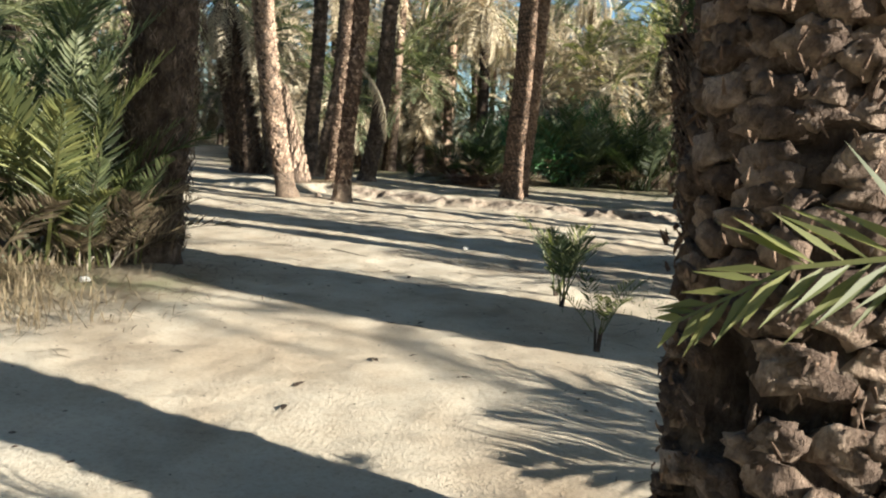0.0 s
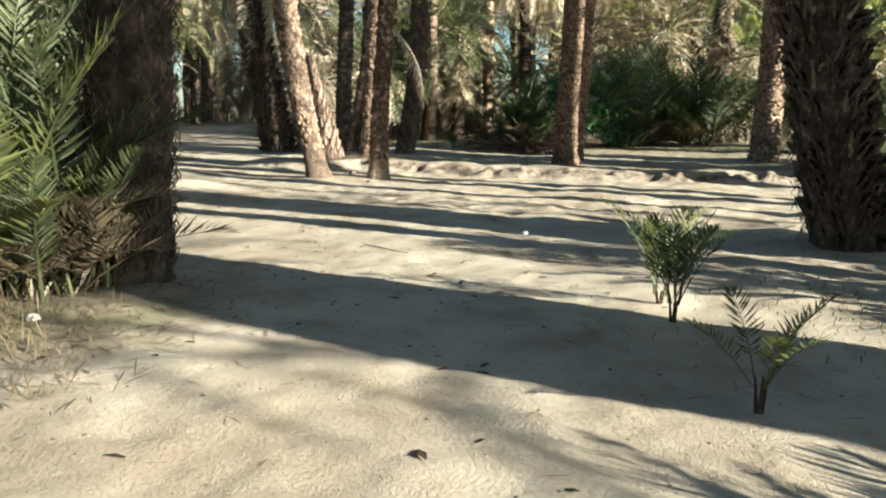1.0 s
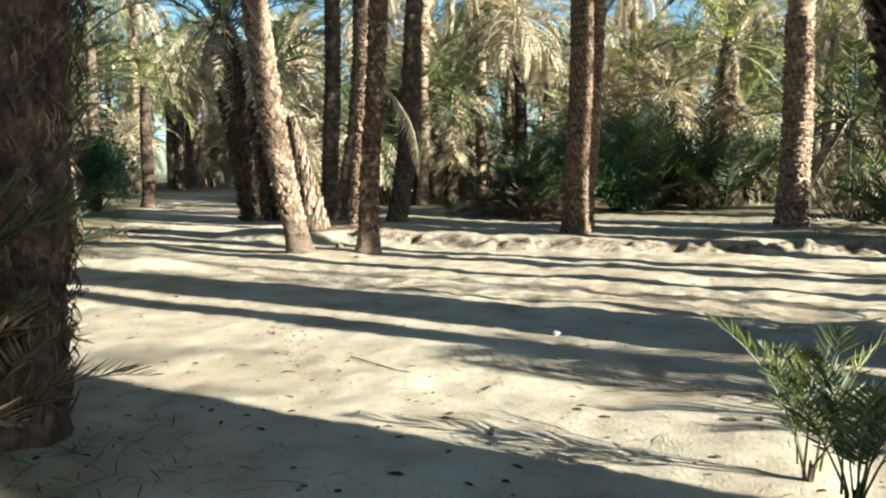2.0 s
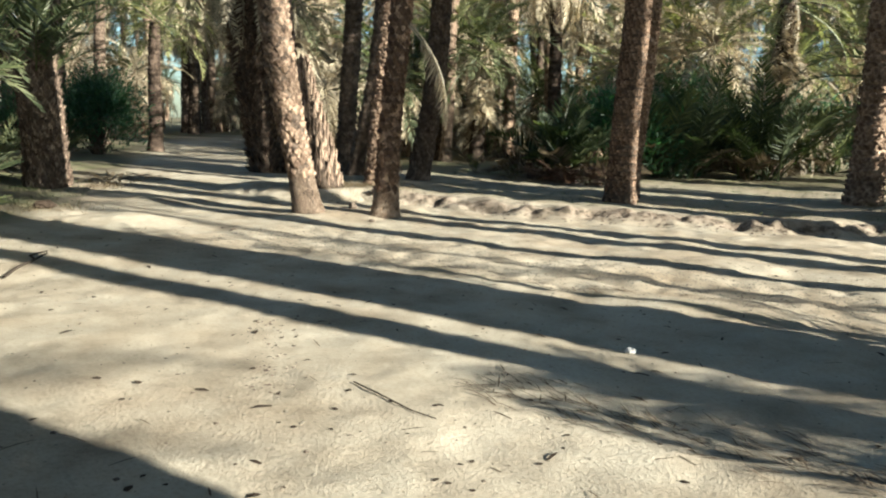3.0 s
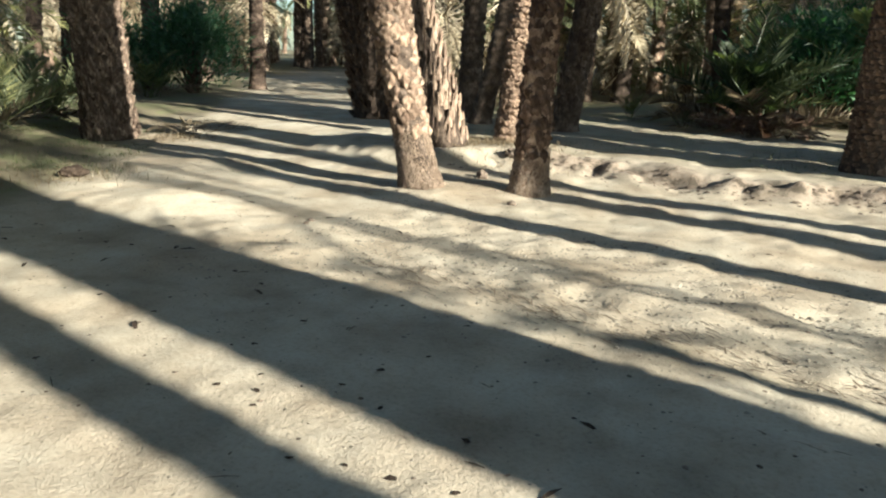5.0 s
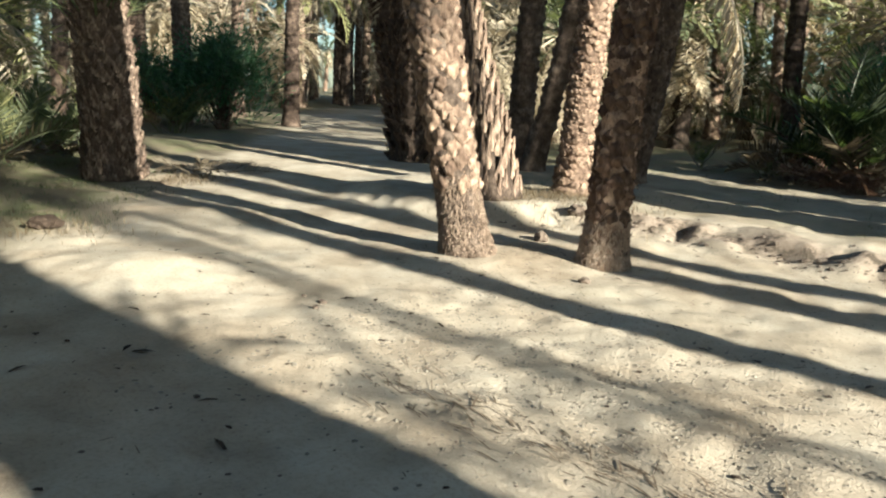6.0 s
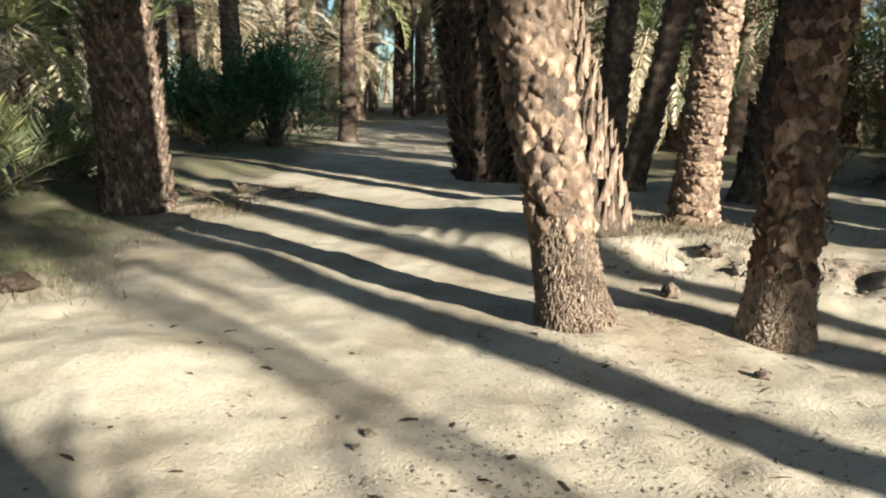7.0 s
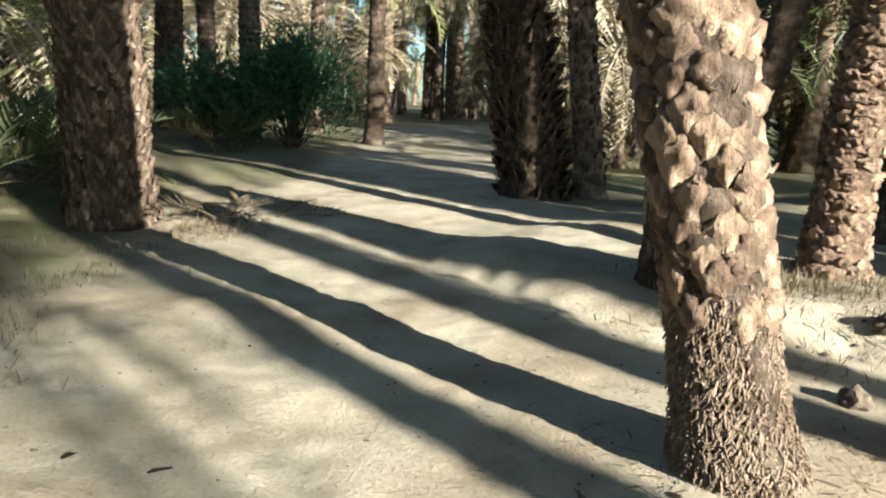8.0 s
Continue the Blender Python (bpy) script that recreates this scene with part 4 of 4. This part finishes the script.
clump("young_palm", -9.3, 5.0, 30, 1.35, "dense dark young palm clump behind a trunk", TALL_GREEN, 33, 30, 88, 4, 0.5)
clump("young_palm", -5.95, 5.35, 16, 0.72, "ragged young palm with dry stalks at a dark trunk's foot", YOUNG_FRESH, 34, 40, 88, 16, 0.3)
clump("young_palm", -5.98, 5.48, 7, 0.56, "withered upright stalks round a dark trunk's foot", YOUNG_FRESH, 36, 55, 88, 26, 0.3)
clump("young_palm", -6.6, 4.75, 12, 0.85, "young palm with yellowing fronds in dry grass", YOUNG_FRESH, 37, 40, 86, 12, 0.3)
clump("palm_shoot", -1.78, 6.95, 10, 1.05, "small dark green young palm in the sand", SHOOT_GREEN, 3, 64, 90, 0, 0.03, "young palm", "young palms in the sand", 0.1)
clump("palm_shoot", -1.95, 7.35, 7, 1.1, "small young palm in the sand", SHOOT_MESHES, 13, 58, 90, 0, 0.03, "young palm", "young palms in the sand", 0.04)
clump("palm_shoot", -1.10, 5.40, 6, 0.85, "small spindly young palm in the sand", SHOOT_MESHES, 4, 50, 80, 0, 0.02, "young palm", "young palms in the sand", 0.12)
clump("palm_shoot", -12.3, 25.0, 7, 0.9, "small tuft of a young palm behind the bank", SHOOT_MESHES, 24, 45, 88, 2, 0.05, "young palm", "tufts behind the bank")
clump("palm_shoot", -10.75, 24.1, 6, 0.7, "small tuft of a young palm behind the bank", SHOOT_MESHES, 25, 45, 88, 2, 0.05, "young palm", "tufts behind the bank")
clump("young_palm", -0.15, 11.5, 14, 0.95, "young palm with yellowing fronds at a trunk's foot", YOUNG_MESHES, 14, 30, 85, 3, 0.2)
clump("young_palm", -21.3, 16.4, 20, 1.2, "pale young palm clump behind a thick trunk", YOUNG_MESHES, 5, 5, 80, 8, 0.3)
clump("young_palm", -20.0, 14.8, 16, 1.2, "pale young palm clump beside a thick trunk", YOUNG_MESHES, 15, 15, 85, 4, 0.3)
clump("young_palm", -9.75, 25.2, 36, 1.5, "large green palm clump with dry fronds at its foot", YOUNG_GREEN, 6, 10, 85, 16, 0.4)
clump("young_palm", -7.4, 28.4, 36, 1.5, "tall dark green palm clump under the palms", TALL_GREEN, 42, 35, 88, 4, 0.6)
clump("young_palm", -5.2, 29.6, 36, 1.5, "tall dark green palm clump under the palms", TALL_GREEN, 43, 35, 88, 4, 0.6)
clump("young_palm", -7.2, 31.0, 30, 1.9, "green palm clump under the palms", YOUNG_GREEN, 7, 10, 85, 10, 0.4)
clump("young_palm", -3.6, 35.0, 28, 1.9, "green palm clump under the palms", YOUNG_GREEN, 9, 10, 85, 8, 0.4)
clump("young_palm", -0.2, 22.4, 24, 1.6, "green palm clump behind a leaning palm", YOUNG_GREEN, 16, 15, 85, 4, 0.3)
clump("young_palm", -25.6, 21.6, 14, 1.1, "bright young palm among dark shrubs", YOUNG_FRESH, 17, 25, 85, 4, 0.3)
# unseen squat palm, its crowns stacked to thicken the shade it casts
squat = palm(1.9, 9.24, 1.95, 0.13, 0.11, (0.0, 0.0), "unseen squat young date palm with stacked crowns, casting shade from the sunward side", 1, seed=92, flare=0.02, crown_scale=0.21, group="")
for k in (1, 2, 3):
    part("crown", CROWNS[k - 1], squat, pose(0, 0, 1.5 + 0.12 * k, 0, 0, 47 * k) @ Matrix.Scale(0.24, 4))
# unseen clumps, added for the streaks of frond shade they throw
clump("young_palm", 2.3, 8.55, 26, 1.3, "unseen young palm clump casting frond shade from the sunward side", YOUNG_MESHES, 18, 30, 85, 0, 0.4)
clump("young_palm", 2.2, 3.9, 26, 1.1, "unseen young palm clump casting frond shade from the sunward side", YOUNG_MESHES, 11, 10, 80, 0, 0.3)
clump("dry_frond_heap", -17.75, 17.2, 0, 0.5, "heap of dry fallen fronds at a thick trunk's foot", YOUNG_MESHES, 51, -2, 30, 14, 0.35, "dry fronds")
clump("dry_frond_heap", -9.9, 24.5, 0, 0.62, "heap of rusty cut frond stubs under a palm clump", YOUNG_MESHES, 52, 5, 60, 30, 0.6, "dry fronds", withered=YOUNG_RUST)
clump("dry_frond_heap", -8.9, 24.1, 0, 0.6, "heap of rusty cut frond stubs under a palm clump", YOUNG_MESHES, 53, 5, 50, 26, 0.6, "dry fronds", withered=YOUNG_RUST)
shrub(-26.6, 23.9, 1.3, 1.3, 2.6, 7000, 10, "dense dark green shrub between trunks")
shrub(-28.6, 22.4, 1.2, 1.2, 2.0, 4500, 12, "dense dark green shrub between trunks")
shrub(-9.0, 27.6, 1.6, 1.4, 2.3, 6000, 13, "dense dark green shrub under the palms")
shrub(-4.4, 37.5, 2.0, 2.0, 2.4, 8000, 14, "dark green shrub in deep shade")
shrub(-8.8, 35.5, 2.4, 2.0, 3.0, 8000, 15, "dark green shrub in deep shade")


def arching_frond_palm():
    """A young palm beside the thick trunk, one of whose fronds arches across it."""
    t = thing("young_palm", pose(1.25, 1.80, gz(1.25, 1.80)), "young palm whose green frond arches across a thick trunk", "young palm")
    rng = random.Random(9)
    for az, ln, rise, arch in ((188.7, 2.25, 90, 2.3), (120, 1.5, 70, 1.4), (60, 1.6, 72, 1.5), (0, 1.5, 65, 1.2), (300, 1.5, 75, 1.3)):
        main = az == 188.7
        v, f = frond_arrays(rng, ln, 34, 0.27, 0.021, arch, rise=radians(rise), stalk=0.38, lift=0.25, roll=-1.05 if main else 0.0, sweep=0.8 if main else 0.55)
        part("frond", mesh_of("frond", v, f, [FRESH]), t, pose(0, 0, 0.02, 0, 0, az))


arching_frond_palm()


# ---- loose earth, litter and grass ----
def scatter_lumps(name, spots, mat, label, category):
    """Small angular clods, half sunk, in one mesh."""
    rng = random.Random(len(spots))
    b = Build()
    for x, y, size in spots:
        z = gz_fast(x, y)
        o = [(1, 0, 0), (0.3, 0.95, 0), (-0.8, 0.55, 0), (-0.75, -0.6, 0), (0.35, -0.9, 0), (0.1, 0.05, 0.42), (-0.1, 0.3, 0.36)]
        a = rng.uniform(0, 6.28)
        v = []
        for px, py, pz in o:
            g = size * rng.uniform(0.7, 1.25)
            v.append((x + g * (px * math.cos(a) - py * math.sin(a)), y + g * (px * math.sin(a) + py * math.cos(a)), z + g * pz - 0.12 * size))
        b.add(v, [(0, 1, 5), (1, 6, 5), (1, 2, 6), (2, 3, 6), (3, 5, 6), (3, 4, 5), (4, 0, 5)])
    return tagged(new(name, b.mesh(name, [mat])), label, category, kind="stuff")


GXS, GYS = np.arange(-24, 4.01, 0.1), np.arange(-2, 28.01, 0.1)
GRID = ground_z(*np.meshgrid(GXS, GYS))


def gz_fast(x, y):
    u, v = min(max((x + 24) / 0.1, 0), len(GXS) - 2.001), min(max((y + 2) / 0.1, 0), len(GYS) - 2.001)
    i, j = int(u), int(v)
    u, v = u - i, v - j
    return float((GRID[j, i] * (1 - u) + GRID[j, i + 1] * u) * (1 - v) + (GRID[j + 1, i] * (1 - u) + GRID[j + 1, i + 1] * u) * v)


rng = random.Random(21)
spots = []
for i in range(6500):      # the gravelly stretch beside the path
    x, y = rng.uniform(-10.5, -2.5), rng.gauss(13.4, 0.75)
    spots.append((x, y, 0.007 + 0.018 * rng.random() ** 2.5))
for i in range(7000):
    x, y = rng.uniform(-15, 0.5), rng.uniform(1.5, 18)
    spots.append((x, y, 0.004 + 0.013 * rng.random() ** 3))
scatter_lumps("loose_gravel", spots, CLOD, "small pale crumbs of dry earth on the sand", "gravel")
spots = []
for i in range(1300):       # crumbled edge of the bank
    x = rng.uniform(-11.8, 0.0) if i % 3 == 0 else rng.uniform(-10.6, 0.0)
    y = float(bank_line(np.array([x]))[0]) + rng.gauss(-0.08, 0.16)
    spots.append((x, y, 0.008 + 0.045 * rng.random() ** 3))
scatter_lumps("bank_clods", spots, CLOD_BROWN, "brown crumbled clods along the edge of the low bank", "clods")
spots = []
for i in range(3200):
    x, y = rng.uniform(-15, 0.5), rng.uniform(1.5, 17)
    spots.append((x, y, 0.005 + 0.018 * rng.random() ** 3))
for x0, y0, x1, y1 in ((-6.9, 9.65, -6.3, 9.05), (-6.3, 9.05, -5.75, 8.35)):
    for i in range(45):
        u = rng.random()
        spots.append((x0 + (x1 - x0) * u + rng.gauss(0, 0.08), y0 + (y1 - y0) * u + rng.gauss(0, 0.08), 0.008 + 0.017 * rng.random() ** 2))
for i in range(1500):
    spots.append((rng.uniform(-11.0, -5.5), rng.gauss(14.3, 0.7), 0.004 + 0.008 * rng.random() ** 2))
scatter_lumps("dark_crumbs", spots, CLOD_BROWN, "dark crumbs of earth and dung on the sand", "litter")


def strips(name, spots, mat, label, category, width, rise):
    """Thin twigs, leaf scraps or grass blades in one mesh; spots: x, y, length, heading, tilt."""
    rng = random.Random(len(spots) + 1)
    b = Build()
    for x, y, ln, a, tilt in spots:
        z = gz_fast(x, y) + 0.004
        d = Vector((math.cos(a) * math.cos(tilt), math.sin(a) * math.cos(tilt), math.sin(tilt)))
        w = Vector((-math.sin(a), math.cos(a), 0)) * width * rng.uniform(0.6, 1.3) / 2
        p = Vector((x, y, z))
        m = p + d * ln * 0.5 + Vector((0, 0, rise * ln))
        e = p + d * ln
        b.add([tuple(p - w * 0.6), tuple(p + w * 0.6), tuple(m + w), tuple(m - w), tuple(e)], [(0, 1, 2, 3), (3, 2, 4)])
    return tagged(new(name, b.mesh(name, [mat])), label, category, kind="stuff")


spots = []
for i in range(1900):
    x, y = rng.uniform(-17, 1), rng.uniform(1.5, 24)
    keep = float(path_distance(x, y))
    if rng.random() < 0.10 + 0.9 * min(1, keep / 5):
        spots.append((x, y, rng.uniform(0.03, 0.16), rng.uniform(0, 6.28), rng.uniform(-0.05, 0.1)))
for cx, cy, n, r in ((-6.0, 4.9, 1500, 1.3), (-0.8, 11.2, 260, 1.0), (-11.0, 15.6, 160, 0.7), (-10.0, 16.4, 120, 0.6), (-12.0, 18.6, 400, 1.1), (-18.1, 15.7, 350, 1.1), (-10.0, 26.0, 400, 1.6), (-6.8, 20.2, 260, 1.0), (-1.2, 6.4, 60, 1.0), (-9.0, 15.5, 60, 0.7)):
    for i in range(n):
        x, y = rng.gauss(cx, r * 0.7), rng.gauss(cy, r * 0.7)
        spots.append((x, y, rng.uniform(0.03, 0.13) * (2.0 if cx > -8 else 1.0), rng.uniform(0, 6.28), rng.uniform(-0.02, 0.2)))
for i in range(420):       # a line of scraps along the edge of the trodden path
    x = rng.uniform(-4.8, -1.8)
    spots.append((x, 8.95 - 0.12 * x + rng.gauss(-0.35, 0.16), rng.uniform(0.04, 0.2), rng.gauss(2.9, 0.5), rng.uniform(-0.02, 0.12)))
for i in range(380):
    x = rng.uniform(-9.5, -4.5)
    spots.append((x, 11.95 - 0.0787 * x + rng.gauss(0, 0.16), rng.uniform(0.04, 0.2), rng.gauss(2.9, 0.4), rng.uniform(-0.02, 0.12)))
strips("leaf_litter", spots, LITTER, "dry brown palm scraps and twigs on the ground", "litter", 0.010, 0.03)
spots = []
for i in range(150):
    x, y = rng.uniform(-13, -1.5), rng.uniform(3.0, 16.5)
    spots.append((x, y, rng.uniform(0.05, 0.14), rng.uniform(0, 6.28), rng.uniform(-0.02, 0.1)))
scraps = random.Random(77)
for i in range(130):       # smaller bits, gathered in loose drifts
    cx, cy = ((-4.5, 8.6), (-6.5, 9.2), (-8.0, 11.0), (-5.0, 6.6), (-10.0, 13.0), (-3.0, 7.2))[i % 6]
    spots.append((scraps.gauss(cx, 1.1), scraps.gauss(cy, 0.9), scraps.uniform(0.02, 0.06), scraps.uniform(0, 6.28), scraps.uniform(-0.02, 0.15)))
strips("leaf_scraps", spots, MUD, "dark curled leaf scraps on the path", "litter", 0.035, 0.06)
spots = []
for cx, cy, n, r in ((-6.2, 4.35, 1500, 0.75), (-5.1, 3.9, 500, 0.6), (-17.0, 14.6, 60, 1.0), (-14.6, 13.2, 420, 0.6), (-17.2, 16.6, 500, 0.45), (-11.7, 18.35, 1500, 0.9)):
    for i in range(n):
        x, y = rng.gauss(cx, r * 0.6), rng.gauss(cy, r * 0.6)
        spots.append((x, y, rng.uniform(0.05, 0.2) * (1.4 if cx > -8 else 0.7), rng.uniform(0, 6.28), rng.uniform(0.2, 1.3)))
strips("straw_tufts", spots, STRAW, "dry straw-coloured grass at the foot of the palms", "dry grass", 0.008, 0.04)
spots = []
for i in range(7000):
    x, y = rng.uniform(-20.5, -14.0), rng.uniform(11.5, 17.0)
    if lattice(x, y, 0.8, 9) > 0.0 and path_distance(x, y) > 2.6:
        spots.append((x, y, rng.uniform(0.03, 0.09), rng.uniform(0, 6.28), rng.uniform(0.4, 1.3)))
for i in range(5200):
    x, y = rng.uniform(-13, 2), rng.uniform(19, 27)
    if lattice(x, y, 1.0, 10) > 0.1:
        spots.append((x, y, rng.uniform(0.03, 0.12), rng.uniform(0, 6.28), rng.uniform(0.4, 1.3)))
for i in range(500):
    x, y = rng.gauss(-0.7, 0.6), rng.gauss(7.9, 0.7)
    spots.append((x, y, rng.uniform(0.02, 0.07), rng.uniform(0, 6.28), rng.uniform(0.4, 1.3)))
strips("low_grass", spots, GRASS, "thin low green grass in patches", "grass", 0.007, 0.05)


def lump(name, x, y, sx, sy, sz, turn, mat, label, category, seed, group=""):
    """One clod or stone: an uneven rounded block resting on the ground."""
    bm = bmesh.new()
    bmesh.ops.create_icosphere(bm, subdivisions=3, radius=1.0)
    for v in bm.verts:
        n = noise.noise(v.co * 1.7 + Vector((seed, 0, 0))) * 0.35 + noise.noise(v.co * 4 + Vector((0, seed, 0))) * 0.2 + noise.noise(v.co * 9 + Vector((0, 0, seed))) * 0.08
        v.co *= 1 + n
        v.co = Vector((v.co.x * sx / 2, v.co.y * sy / 2, v.co.z * sz / 2))
    me = bpy.data.meshes.new(name)
    bm.to_mesh(me)
    bm.free()
    me.materials.append(mat)
    ob = new(name, me)
    ob.matrix_basis = pose(x, y, gz(x, y) + sz * 0.30, 0, 0, turn)
    return tagged(ob, label, category, group)


lump("earth_clod", -10.94, 16.87, 0.16, 0.13, 0.15, 20, CLOD_BROWN, "brown clod of earth on the sand", "clod", 1, "clods by the palms")
lump("earth_clod", -11.05, 17.86, 0.22, 0.18, 0.15, 50, CLOD_BROWN, "large brown clod of earth with roots", "clod", 2, "clods by the palms")
lump("earth_clod", -10.75, 17.75, 0.15, 0.13, 0.1, 10, CLOD, "pale clod of earth on the bank", "clod", 3, "clods by the palms")
lump("earth_clod", -9.7, 15.6, 0.1, 0.08, 0.06, 10, CLOD_BROWN, "small brown clod of earth", "clod", 4, "clods by the palms")
lump("dung_clod", -10.70, 13.46, 0.07, 0.05, 0.035, 0, CLOD_BROWN, "dark lump of dung on the path", "dung", 5, "dung on the path")
lump("dung_clod", -10.62, 13.32, 0.05, 0.045, 0.03, 40, CLOD_BROWN, "dark lump of dung on the path", "dung", 6, "dung on the path")
lump("dung_clod", -10.95, 13.5, 0.035, 0.03, 0.02, 40, CLOD_BROWN, "dark lump of dung on the path", "dung", 7, "dung on the path")
lump("mud_brick", -14.55, 13.2, 0.34, 0.22, 0.16, 60, MUD, "brown block of earth among the grass", "earth block", 8)
PALE = earth("pale_stone", (0.55, 0.53, 0.48), (0.72, 0.70, 0.66))
lump("stone", -4.15, 10.37, 0.085, 0.06, 0.05, 30, PALE, "small whitish stone on the sand", "stone", 9)
lump("stone", -5.51, 4.84, 0.1, 0.08, 0.06, 10, PALE, "small whitish stone beside the dry grass", "stone", 10)


def twig(points, r, label):
    b = Build()
    b.tube([(x, y, gz(x, y) + r + 0.004) for x, y in points], [r, r * 0.9, r * 0.8, r * 0.5][:len(points)], 5)
    return tagged(new("twig", b.mesh("twig", [TWIG])), label, "twig")


twig([(-5.40, 8.71), (-5.15, 8.60), (-4.86, 8.47), (-4.7, 8.44)], 0.005, "thin dark twig lying on the sand")
twig([(-9.95, 9.5), (-10.2, 9.82), (-10.33, 10.03), (-10.68, 10.48)], 0.017, "dark curved stick lying across a shadow")
twig([(-10.5, 10.2), (-10.72, 10.3), (-10.85, 10.6)], 0.012, "dark forked twig lying on the sand")
